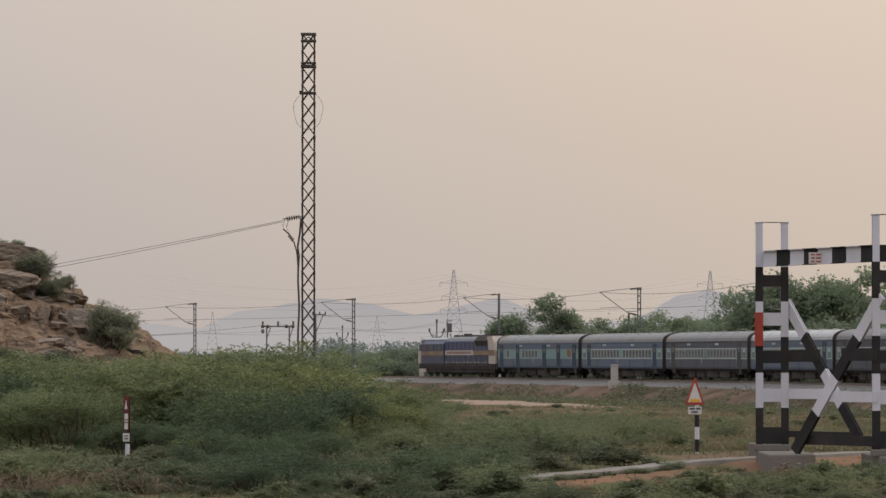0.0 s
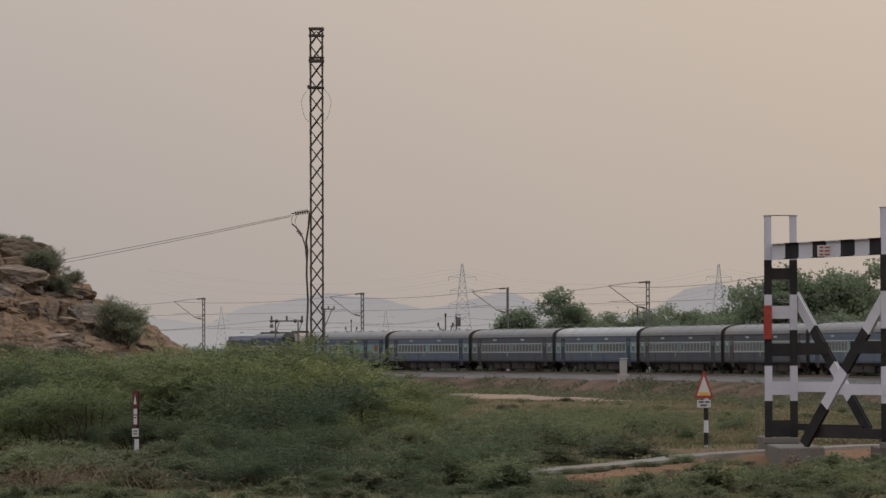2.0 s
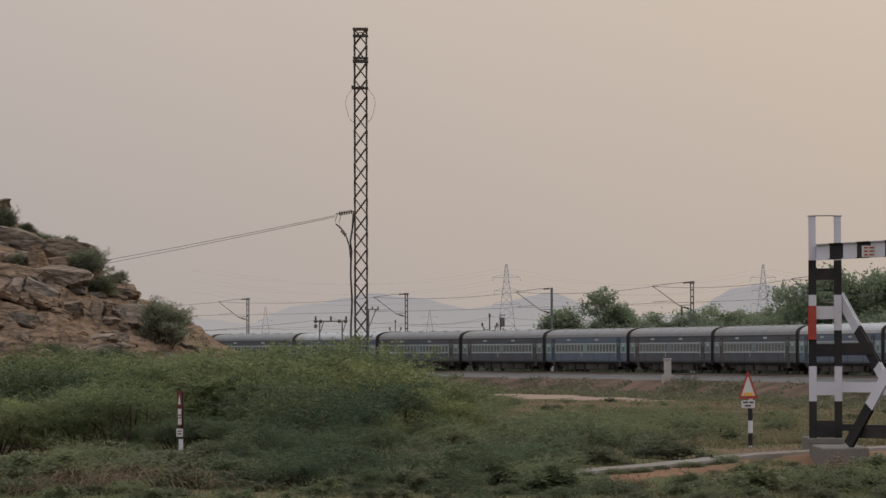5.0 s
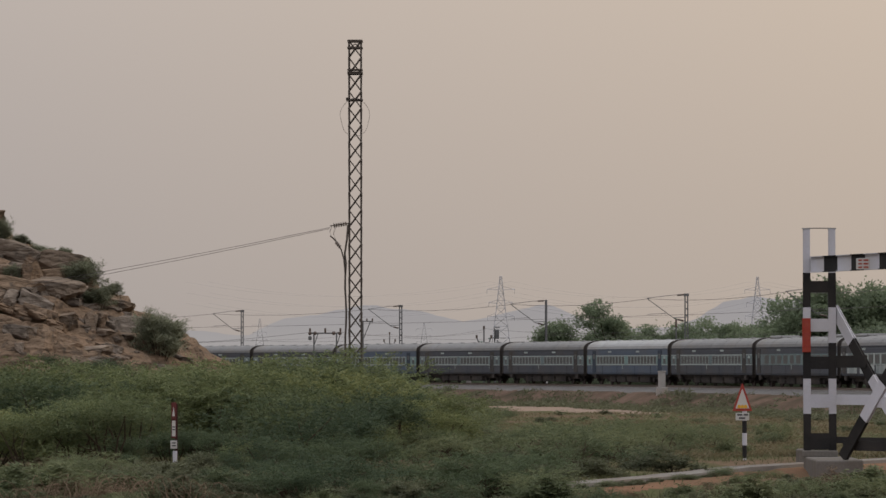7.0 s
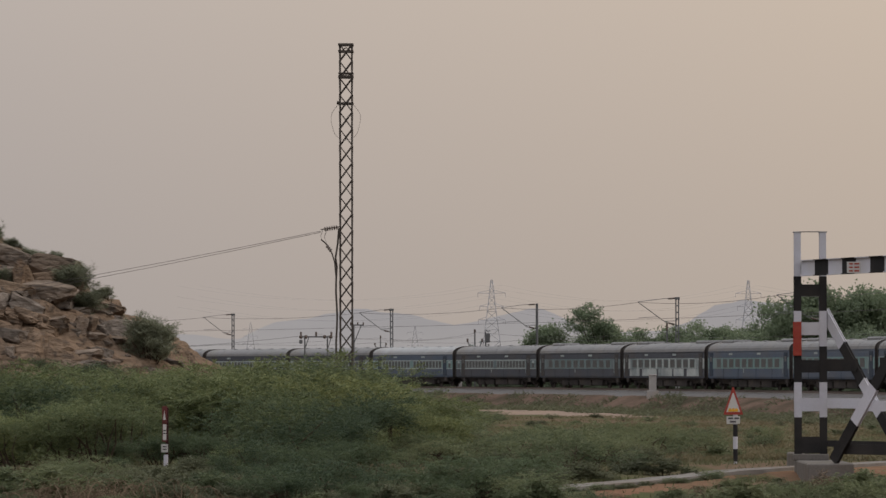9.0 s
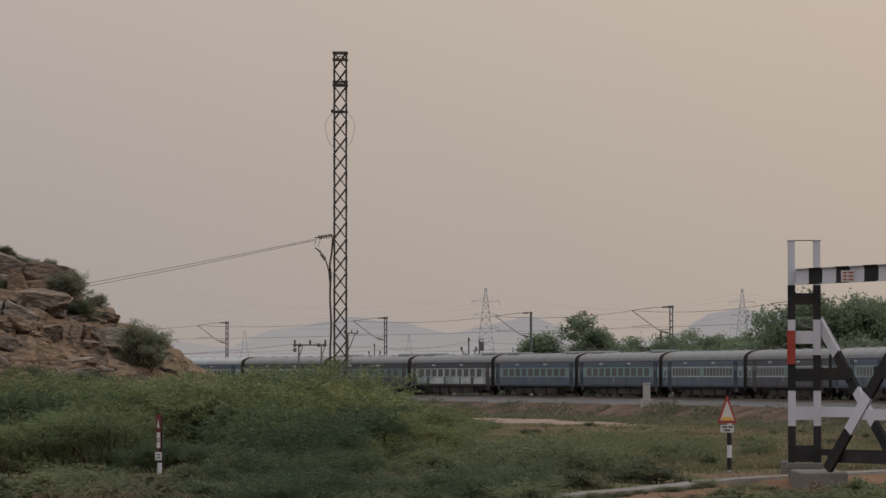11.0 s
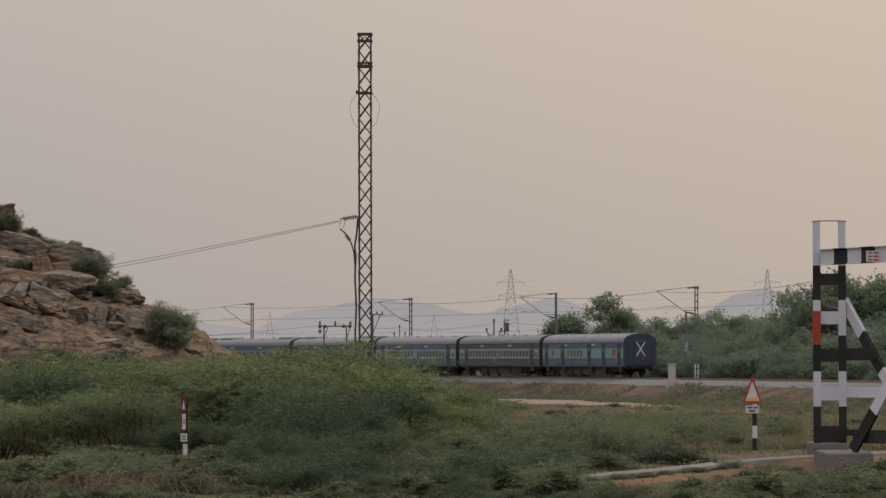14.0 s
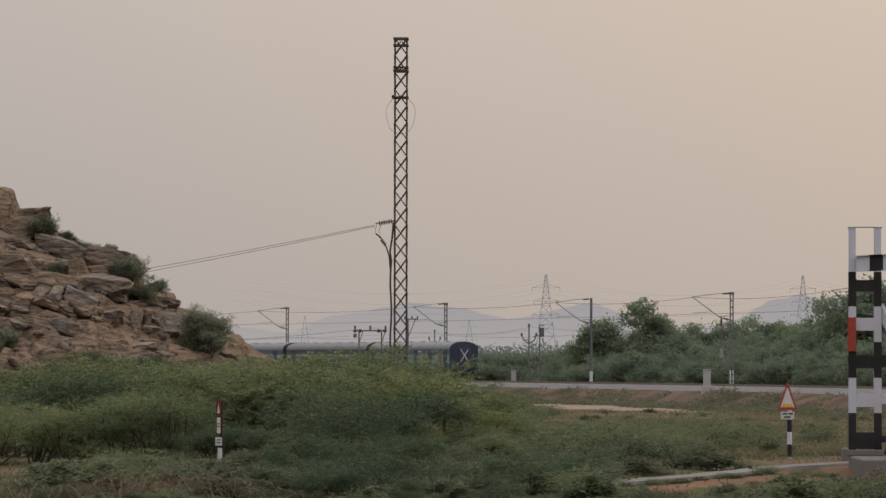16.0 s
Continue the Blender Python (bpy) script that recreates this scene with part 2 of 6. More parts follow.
M = {
    "steel_dark": material("weathered_dark_steel", (0.075, 0.062, 0.055), 0.7, 0.3, 0.25, 2, 25),
    "steel_grey": material("galvanised_steel", (0.30, 0.30, 0.31), 0.55, 0.5, 0.15, 2, 25),
    "ohe": material("grey_mast_steel", (0.14, 0.14, 0.145), 0.65, 0.4, 0.2, 1, 20),
    "wire": material("dull_wire", (0.10, 0.09, 0.09), 0.6, 0.5, 0.1, 1, 10, 0),
    "insulator": material("brown_porcelain", (0.085, 0.06, 0.05), 0.25, 0, 0.1, 5, 30, 0),
    # haze imitated: far steel painted pale and left partly see-through
    "pylon": material("haze_faded_galvanised_lattice", (0.44, 0.45, 0.49), 0.8, 0.0, 0.1, 0.5, 5, 0, clear=0.64),
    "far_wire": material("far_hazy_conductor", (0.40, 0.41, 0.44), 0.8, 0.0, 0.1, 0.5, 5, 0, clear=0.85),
    "white": material("chalky_white_paint", (0.47, 0.465, 0.52), 0.65, 0, 0.06, 1.5, 18, 0.05, (0.42, 0.38, 0.34), 0.35),
    "black": material("dull_black_paint", (0.023, 0.022, 0.023), 0.85, 0, 0.2, 2, 20, 0.05, (0.048, 0.042, 0.038), 0.5),
    "red": material("red_enamel", (0.27, 0.028, 0.022), 0.5, 0, 0.1, 3, 20, 0.03, (0.30, 0.10, 0.06), 0.3),
    "post_dark": material("dark_red_black_paint", (0.035, 0.014, 0.014), 0.6, 0, 0.1, 3, 20, 0.03, (0.05, 0.02, 0.018), 0.4),
    "maroon": material("dark_red_enamel", (0.10, 0.018, 0.018), 0.5, 0, 0.1, 3, 20, 0.03, (0.10, 0.05, 0.04), 0.3),
    "red_faded": material("faded_red_plate", (0.30, 0.05, 0.035), 0.6, 0, 0.12, 3, 20, 0.03, (0.33, 0.15, 0.11), 0.3),
    "yellow": material("yellow_sign_paint", (0.62, 0.33, 0.03), 0.5, 0, 0.08, 4, 20, 0.0),
    "sign_white": material("white_sign_sheet", (0.47, 0.46, 0.455), 0.5, 0, 0.05, 3, 20, 0, (0.45, 0.4, 0.33), 0.3),
    "ink": material("dark_sign_ink", (0.09, 0.085, 0.09), 0.6, 0, 0.1, 3, 20, 0),
    "concrete": material("stained_concrete", (0.150, 0.138, 0.130), 0.9, 0, 0.18, 2, 22, 0.3, (0.13, 0.11, 0.09), 0.6),
    "kerb": material("pale_kerb_concrete", (0.33, 0.31, 0.30), 0.9, 0, 0.12, 1.5, 20, 0.25, (0.32, 0.24, 0.17), 0.5),
    "road_pale": material("dusty_concrete_road", (0.215, 0.20, 0.188), 0.9, 0, 0.14, 0.5, 9, 0.2, (0.15, 0.11, 0.08), 0.6),
    "bank_soil": material("bare_brown_bank_soil", (0.112, 0.078, 0.061), 0.95, 0, 0.35, 0.35, 3, 1.0, (0.042, 0.042, 0.028), 0.9),
    "orange_soil": material("raw_orange_soil", (0.165, 0.096, 0.064), 0.95, 0, 0.25, 0.5, 8, 0.6, (0.105, 0.078, 0.052), 0.8),
    "sand": material("pale_pinkish_sand", (0.215, 0.165, 0.135), 0.95, 0, 0.12, 0.4, 6, 0.2, (0.27, 0.19, 0.14), 0.5),
    "road": material("dusty_tar", (0.13, 0.115, 0.10), 0.9, 0, 0.15, 0.5, 15, 0.2, (0.26, 0.19, 0.13), 0.6),
    "ballast": material("grey_ballast_stone", (0.150, 0.142, 0.140), 0.95, 0, 0.3, 0.8, 9, 0.6, (0.16, 0.145, 0.135), 0.4),
    "sleeper": material("concrete_sleeper", (0.28, 0.26, 0.25), 0.9, 0, 0.12, 2, 20, 0.1),
    "rail": material("rusty_rail", (0.10, 0.07, 0.055), 0.5, 0.6, 0.15, 2, 20, 0.05),
    "roof": material("dusty_grey_coach_roof", (0.172, 0.17, 0.174), 0.6, 0.1, 0.14, 0.6, 8, 0.05, (0.2, 0.18, 0.16), 0.5),
    "roof_pale": material("pale_aluminium_coach_roof", (0.28, 0.285, 0.295), 0.5, 0.1, 0.10, 0.6, 8, 0.05, (0.22, 0.2, 0.185), 0.5),
    "blue": material("dark_blue_coach_paint", (0.050, 0.074, 0.116), 0.5, 0, 0.16, 0.7, 9, 0.03, (0.085, 0.08, 0.08), 0.55),
    "blue_faded": material("faded_grey_blue_coach_paint", (0.064, 0.069, 0.084), 0.6, 0, 0.16, 0.7, 9, 0.03, (0.075, 0.066, 0.062), 0.6),
    "blue_end": material("deep_blue_end_paint", (0.024, 0.032, 0.058), 0.5, 0, 0.14, 0.8, 9, 0.03, (0.04, 0.04, 0.06), 0.4),
    "band": material("pale_teal_coach_band", (0.125, 0.215, 0.215), 0.5, 0, 0.12, 0.7, 9, 0.03, (0.17, 0.18, 0.18), 0.5),
    "band_faded": material("grey_teal_coach_band", (0.135, 0.175, 0.185), 0.6, 0, 0.12, 0.7, 9, 0.03, (0.11, 0.11, 0.11), 0.5),
    "cream": material("worn_pale_grey_coach_paint", (0.34, 0.36, 0.355), 0.6, 0, 0.2, 0.7, 9, 0.03, (0.12, 0.15, 0.16), 0.9),
    "door_dark": material("brown_grey_door_paint", (0.056, 0.052, 0.052), 0.7, 0, 0.15, 1, 10, 0.03, (0.08, 0.066, 0.056), 0.5),
    "door_blue": material("shaded_blue_door_paint", (0.040, 0.052, 0.074), 0.7, 0, 0.15, 1, 10, 0.03, (0.06, 0.06, 0.064), 0.5),
    "under": material("dusty_black_running_gear", (0.042, 0.037, 0.036), 0.8, 0.1, 0.3, 2, 15, 0.1, (0.095, 0.078, 0.066), 0.5),
    "glass": material("dark_window_glass", (0.034, 0.038, 0.042), 0.3, 0, 0.2, 2, 10, 0),
    "slat": material("pale_shutter_bars", (0.27, 0.31, 0.31), 0.5, 0, 0.1, 2, 10, 0),
    "loco_blue": material("indigo_locomotive_paint", (0.034, 0.044, 0.086), 0.45, 0, 0.14, 0.7, 9, 0.03, (0.06, 0.055, 0.06), 0.4),
    "loco_white": material("cream_locomotive_paint", (0.34, 0.29, 0.26), 0.5, 0, 0.1, 0.7, 9, 0.03, (0.25, 0.2, 0.17), 0.5),
    "loco_tan": material("dull_tan_stripe_paint", (0.20, 0.14, 0.095), 0.6, 0, 0.12, 0.7, 9, 0.03, (0.1, 0.08, 0.065), 0.5),
    "orange": material("faded_orange_panel", (0.20, 0.105, 0.05), 0.6, 0, 0.1, 2, 10, 0),
    "bark": material("grey_brown_bark", (0.068, 0.052, 0.040), 0.95, 0, 0.25, 3, 20, 0.4),
    "dry": material("dry_brown_twigs", (0.150, 0.112, 0.080), 0.95, 0, 0.2, 2, 12, 0, island=0.3),
    "leaf_thorn": leaf_material("feathery_thorn_leaf", (0.042, 0.064, 0.034), (0.182, 0.202, 0.090), 0.36),
    "leaf_gold": leaf_material("yellowish_thorn_leaf", (0.054, 0.074, 0.034), (0.205, 0.217, 0.088), 0.38),
    "leaf_deep": leaf_material("deep_green_leaf", (0.034, 0.055, 0.033), (0.090, 0.116, 0.060), 0.4),
    "leaf_low": leaf_material("low_shrub_leaf", (0.062, 0.084, 0.048), (0.172, 0.186, 0.096), 0.45),
    "leaf_pale": leaf_material("dusty_pale_leaf", (0.070, 0.092, 0.048), (0.165, 0.180, 0.095), 0.4),
    "leaf_scrub": leaf_material("grey_green_scrub_leaf", (0.062, 0.072, 0.044), (0.140, 0.142, 0.085), 0.4),
    # leaves beyond the railway are lightened, carrying the haze in their colour
    "leaf_far": leaf_material("hazy_tree_leaf", (0.116, 0.146, 0.100), (0.156, 0.190, 0.124), 0.5),
    "leaf_tree": leaf_material("haze_pale_tree_leaf", (0.136, 0.174, 0.110), (0.186, 0.226, 0.138), 0.5),
    "leaf_olive": leaf_material("grey_olive_brush", (0.125, 0.134, 0.088), (0.200, 0.208, 0.142), 0.4),
    "leaf_dry": leaf_material("straw_field_grass", (0.078, 0.076, 0.040), (0.165, 0.138, 0.08), 0.35),
    "grass": leaf_material("drying_grass_blade", (0.05, 0.066, 0.030), (0.12, 0.118, 0.058), 0.4),
    # haze put into the leaf colour of the far woodland, paler and bluer
    "leaf_distant": leaf_material("haze_blue_distant_leaf", (0.13, 0.165, 0.155), (0.17, 0.205, 0.19)),
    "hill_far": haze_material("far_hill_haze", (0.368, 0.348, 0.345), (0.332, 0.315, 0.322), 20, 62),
}


# ---- building helpers ----
def part(name, bm, mat, parent, label="", m=None):
    """Links a bmesh as one mesh under a thing or a part."""
    me = bpy.data.meshes.new(name)
    bm.to_mesh(me)
    bm.free()
    me.materials.append(mat)
    ob = new(name, me)
    ob.parent = parent
    if m is not None:
        ob.matrix_basis = m
    if label:
        ob["label"] = label
    return ob


def shared(name, me, parent, m, label=""):
    ob = new(name, me)
    ob.parent = parent
    ob.matrix_basis = m
    if label:
        ob["label"] = label
    return ob


def thing(name, m, label, category, group="", kind=""):
    ob = new(name)
    ob.matrix_basis = m
    return tagged(ob, label, category, group, kind)


def add_box(bm, sx, sy, sz, m=None, bevel=0.0):
    """A box centred on the origin of m."""
    r = bmesh.ops.create_cube(bm, size=1.0, matrix=(m or Matrix()) @ Matrix.Diagonal((sx, sy, sz, 1)))
    if bevel:
        es = list({e for v in r["verts"] for e in v.link_edges})
        bmesh.ops.bevel(bm, geom=es, offset=bevel, segments=1, affect="EDGES")
    return bm


def box(sx, sy, sz, m=None, bevel=0.0):
    return add_box(bmesh.new(), sx, sy, sz, m, bevel)


def add_rod(bm, a, b, r, n=6, r2=None):
    a, b = Vector(a), Vector(b)
    d = b - a
    m = Matrix.Translation((a + b) / 2) @ d.to_track_quat("Z", "Y").to_matrix().to_4x4()
    bmesh.ops.create_cone(bm, cap_ends=True, segments=n, radius1=r, radius2=r if r2 is None else r2, depth=d.length, matrix=m)
    return bm


def rod(a, b, r, n=6, r2=None):
    return add_rod(bmesh.new(), a, b, r, n, r2)


def add_bar(bm, a, b, w, d, up=(0, 1, 0)):
    """A flat bar from a to b, w wide in the plane across 'up', d deep along 'up'."""
    a, b, up = Vector(a), Vector(b), Vector(up).normalized()
    z = (b - a).normalized()
    x = up.cross(z).normalized()
    y = z.cross(x)
    m = Matrix((x, y, z)).transposed().to_4x4()
    m.translation = (a + b) / 2
    return add_box(bm, w, d, (b - a).length, m)


def bar(a, b, w, d, up=(0, 1, 0)):
    return add_bar(bmesh.new(), a, b, w, d, up)


def add_wire(bm, pts, r, n=5):
    """One unbroken tube through the points."""
    pts = [Vector(p) for p in pts]
    rings = []
    for i, p in enumerate(pts):
        d = (pts[min(i + 1, len(pts) - 1)] - pts[max(i - 1, 0)]).normalized()
        side = d.cross(Vector((0, 0, 1)) if abs(d.z) < 0.9 else Vector((0, 1, 0))).normalized()
        up = side.cross(d)
        rings.append([bm.verts.new(p + (side * math.cos(k * 2 * math.pi / n) + up * math.sin(k * 2 * math.pi / n)) * r) for k in range(n)])
    for a, b in zip(rings, rings[1:]):
        for k in range(n):
            bm.faces.new((a[k], a[(k + 1) % n], b[(k + 1) % n], b[k]))
    bm.faces.new(rings[0][::-1])
    bm.faces.new(rings[-1])
    return bm


def sag(a, b, drop, n=14):
    a, b = Vector(a), Vector(b)
    return [a.lerp(b, i / n) - Vector((0, 0, 4 * drop * (i / n) * (1 - i / n))) for i in range(n + 1)]


def grid_mesh(name, xs, ys, zs):
    """A sheet from arrays of shape (rows, columns)."""
    r, c = xs.shape
    me = bpy.data.meshes.new(name)
    verts = np.stack([xs, ys, zs], -1).reshape(-1, 3)
    i = (np.arange(r - 1)[:, None] * c + np.arange(c - 1)[None]).ravel()
    me.from_pydata(verts.tolist(), [], np.stack([i, i + 1, i + c + 1, i + c], -1).tolist())
    me.polygons.foreach_set("use_smooth", [True] * len(me.polygons))
    return me


def blades_mesh(name, verts, mat):
    """Loose three-cornered blades as one mesh."""
    me = bpy.data.meshes.new(name)
    n = len(verts) // 3
    me.vertices.add(3 * n)
    me.vertices.foreach_set("co", np.asarray(verts, np.float32).ravel())
    me.loops.add(3 * n)
    me.loops.foreach_set("vertex_index", np.arange(3 * n, dtype=np.int32))
    me.polygons.add(n)
    me.polygons.foreach_set("loop_start", np.arange(0, 3 * n, 3, dtype=np.int32))
    me.update(calc_edges=True)
    me.materials.append(mat)
    return me


# ---- the railway's line: a curve with straight ends ----
RC, RR = Vector((-529.97, 199.83)), 571.58
S_IN, S_OUT = RR * radians(6), RR * radians(42)
RAIL = 0.70


def line(s):
    """Place and heading of the railway at s metres along it; heading points the way the train runs."""
    k = min(max(s, S_IN), S_OUT)
    a = k / RR
    ahead = Vector((-math.sin(a), math.cos(a)))
    p = RC + RR * Vector((math.cos(a), math.sin(a))) + ahead * (s - k)
    return p, ahead


def track_distance(x, y):
    """Signed distance from the railway for arrays: positive beyond it."""
    ang = np.arctan2(y - RC.y, x - RC.x)
    d = np.hypot(x - RC.x, y - RC.y) - RR
    for s, test in ((S_IN, ang < S_IN / RR), (S_OUT, ang > S_OUT / RR)):
        p, h = line(s)
        d = np.where(test, (x - p.x) * h.y - (y - p.y) * h.x, d)
    return d


def smooth(e0, e1, v):
    t = np.clip((v - e0) / (e1 - e0), 0, 1)
    return t * t * (3 - 2 * t)


def wobble(x, y, scale, seed=0.0):
    """Smooth cheap noise for arrays, about -1 to 1."""
    x, y = x / scale + seed * 3.1, y / scale - seed * 1.7
    return (np.sin(x * 1.3 + np.sin(y * 1.7 + seed)) + np.sin(y * 1.1 + 1.9 * np.sin(x * 0.7 - seed)) + np.sin(x * 2.3 - y * 1.9 + seed * 2) * 0.6) / 2.6


def road_edge(x):
    """How far off the road's near edge lies, by metres across."""
    return np.interp(x, (0.0, 1.0, 2.25, 3.79, 5.31, 6.3, 7.9, 9.67, 11.2, 17, 26, 45), (90.4, 89.2, 89.4, 93.4, 98.3, 102.2, 105.6, 108.6, 111.7, 116, 120, 125))


def ground_height(x, y):
    x, y = np.asarray(x, float), np.asarray(y, float)
    base = -0.05 - 1.1 * smooth(125, 250, y)
    base = base + 0.08 * wobble(x, y, 3.0, 1) + 0.14 * wobble(x, y, 11.0, 2) * smooth(60, 90, y)
    dr = y - road_edge(x)
    by_road = (1 - smooth(3.2, 6.0, np.abs(dr - 1.4))) * smooth(0.2, 1.6, x)
    base = base * (1 - by_road) - 0.01 * by_road
    base = base - 0.22 * smooth(6.0, 7.4, x) * (1 - smooth(15, 18, x)) * (1 - smooth(101.5, 104.0, y)) * smooth(90, 97, y)
    d = track_distance(x, y)
    bank = 0.15 - smooth(4.2, 9.0, np.abs(d) + 0.6 * wobble(x, y, 2.5, 5) + 0.25 * wobble(x, y, 0.9, 6)) * 1.38
    near = 1 - smooth(7.0, 11.0, np.abs(d))
    return base * (1 - near) + np.maximum(bank, base * near + bank * (1 - near)) * near


def ground_at(x, y):
    return float(ground_height(x, y))


# ---- ground ----
def ground_material():
    m = bpy.data.materials.new("scrubland_soil")
    m.use_nodes = True
    n, l = m.node_tree.nodes, m.node_tree.links
    b = n["Principled BSDF"]
    b.inputs["Roughness"].default_value, b.inputs["Specular IOR Level"].default_value = 0.95, 0.0
    tex = n.new("ShaderNodeTexCoord")

    def noise_of(scale, detail=6):
        t = n.new("ShaderNodeTexNoise")
        t.inputs["Scale"].default_value, t.inputs["Detail"].default_value = scale, detail
        l.new(tex.outputs["Object"], t.inputs["Vector"])
        return t.outputs["Fac"]

    def ramp(value, lo, hi):
        r = n.new("ShaderNodeMapRange")
        r.inputs["From Min"].default_value, r.inputs["From Max"].default_value = lo, hi
        l.new(value, r.inputs["Value"])
        return r.outputs["Result"]

    def mix(f, a, c):
        x = n.new("ShaderNodeMixRGB")
        l.new(f, x.inputs["Fac"])
        for s, v in (("Color1", a), ("Color2", c)):
            if isinstance(v, tuple):
                x.inputs[s].default_value = (*v, 1)
            else:
                l.new(v, x.inputs[s])
        return x.outputs["Color"]

    soil = mix(noise_of(0.35), (0.120, 0.078, 0.056), (0.180, 0.124, 0.092))
    grass = mix(noise_of(1.7), (0.05, 0.065, 0.03), (0.105, 0.11, 0.055))
    col = mix(ramp(noise_of(0.16), 0.44, 0.62), soil, grass)
    col = mix(ramp(noise_of(6.0), 0.35, 0.75), col, (0.075, 0.066, 0.042))
    l.new(col, b.inputs["Base Color"])
    bp = n.new("ShaderNodeBump")
    bp.inputs["Strength"].default_value, bp.inputs["Distance"].default_value = 0.6, 0.06
    l.new(noise_of(7.0), bp.inputs["Height"])
    l.new(bp.outputs["Normal"], b.inputs["Normal"])
    return m


def build_ground():
    r = np.concatenate([np.linspace(0.0, 70, 24), np.linspace(72, 150, 130), np.linspace(152, 480, 190), np.geomspace(490, 4700, 40)])
    a = np.concatenate([np.linspace(-180, -12, 40), np.linspace(-11.5, 11.5, 230), np.linspace(12, 180, 40)])
    rr, aa = np.meshgrid(r, np.radians(a), indexing="ij")
    x, y = rr * np.sin(aa), rr * np.cos(aa)
    ob = new("ground", grid_mesh("ground", x, y, ground_height(x, y)))
    for m in (ground_material(), M["bank_soil"], M["orange_soil"], M["sand"]):
        ob.data.materials.append(m)
    # bare soil on the railway bank, raw orange soil by the gauge, a sandy strip below the bank
    cx, cy = (x[:-1, :-1] + x[1:, 1:]) / 2, (y[:-1, :-1] + y[1:, 1:]) / 2
    kind = np.zeros(cx.shape, int)
    d = track_distance(cx, cy) + 1.6 * wobble(cx, cy, 3.0, 8)
    kind[(np.abs(d) < 12.5) & (cy > 100)] = 1
    kind[(cx > 2.4) & (cx < 16 + wobble(cx, cy, 2, 2)) & (cy > np.minimum(97, road_edge(cx) - 5) + 1.8 * wobble(cx, cy, 1.5, 3)) & (cy < road_edge(cx) + 0.2)] = 2
    u, v = (cx - 5.2), (cy - 344) + (cx - 5.2) * 3.4
    kind[((u / 8.5) ** 2 + ((v + 6 * wobble(cx, cy, 4, 4)) / 19.0) ** 2 < 1)] = 3
    ob.data.polygons.foreach_set("material_index", kind.ravel())
    tagged(ob, "dry brown scrubland soil with patchy grass", "ground", kind="structure")


build_ground()


def strip(name, s0, s1, step, profile, mat, label, category):
    """A band along the railway with the given cross profile of (offset, height)."""
    s = np.arange(s0, s1, step)
    ps = [line(v) for v in s]
    xs = np.array([[p.x + h.y * o for o, _ in profile] for p, h in ps])
    ys = np.array([[p.y - h.x * o for o, _ in profile] for p, h in ps])
    zs = np.array([[z for _, z in profile] for _ in ps])
    inner = (zs > zs.min() + 0.05)
    zs = zs + inner * 0.05 * np.array([[wobble(x, y, 0.8, 3) for x, y in zip(rx, ry)] for rx, ry in zip(xs, ys)])
    ob = new(name, grid_mesh(name, xs, ys, zs))
    ob.data.materials.append(mat)
    return tagged(ob, label, category, kind="structure")


strip("ballast_bed", 0, 560, 2.0, [(-5.6, -0.55), (-4.9, -0.12), (-4.2, 0.10), (-3.2, 0.26), (-2.4, 0.40), (-1.7, 0.48), (0, 0.50), (1.7, 0.48), (2.4, 0.40), (3.2, 0.26), (4.2, 0.10), (4.9, -0.12), (5.6, -0.55)], M["ballast"],
      "grey crushed-stone ballast under the railway track", "ballast")


def build_track():
    for side in (-0.838, 0.838):
        pts = []
        for s in np.arange(0, 556, 4.0):
            p, h = line(s)
            pts.append((p.x + h.y * side, p.y - h.x * side))
        bm = bmesh.new()
        rings = []
        for i, (x, y) in enumerate(pts):
            j = min(i, len(pts) - 2)
            d = Vector((pts[j + 1][0] - pts[j][0], pts[j + 1][1] - pts[j][1])).normalized()
            n = Vector((d.y, -d.x))
            rings.append([bm.verts.new((x + n.x * o, y + n.y * o, z)) for o, z in ((-0.07, 0.53), (0.07, 0.53), (0.035, 0.70), (-0.035, 0.70))])
        for a, b in zip(rings, rings[1:]):
            for i in range(4):
                bm.faces.new((a[i], b[i], b[(i + 1) % 4], a[(i + 1) % 4]))
        ob = part("rail", bm, M["rail"], None)
        tagged(ob, "rusty steel rail with a worn top", "rail", "rails of the track", "structure")
    me = bpy.data.meshes.new("sleeper")
    bm = box(2.6, 0.25, 0.14, None, 0.03)
    bm.to_mesh(me)
    bm.free()
    me.materials.append(M["sleeper"])
    bed = thing("sleepers", Matrix(), "grey concrete sleepers half sunk in ballast", "sleepers", kind="structure")
    for i in range(300):
        p, h = line(100 + i * 0.65)
        shared("sleeper", me, bed, Matrix.Translation((p.x, p.y, 0.46)) @ Matrix.Rotation(math.atan2(h.y, h.x) - math.pi / 2, 4, "Z"))


build_track()


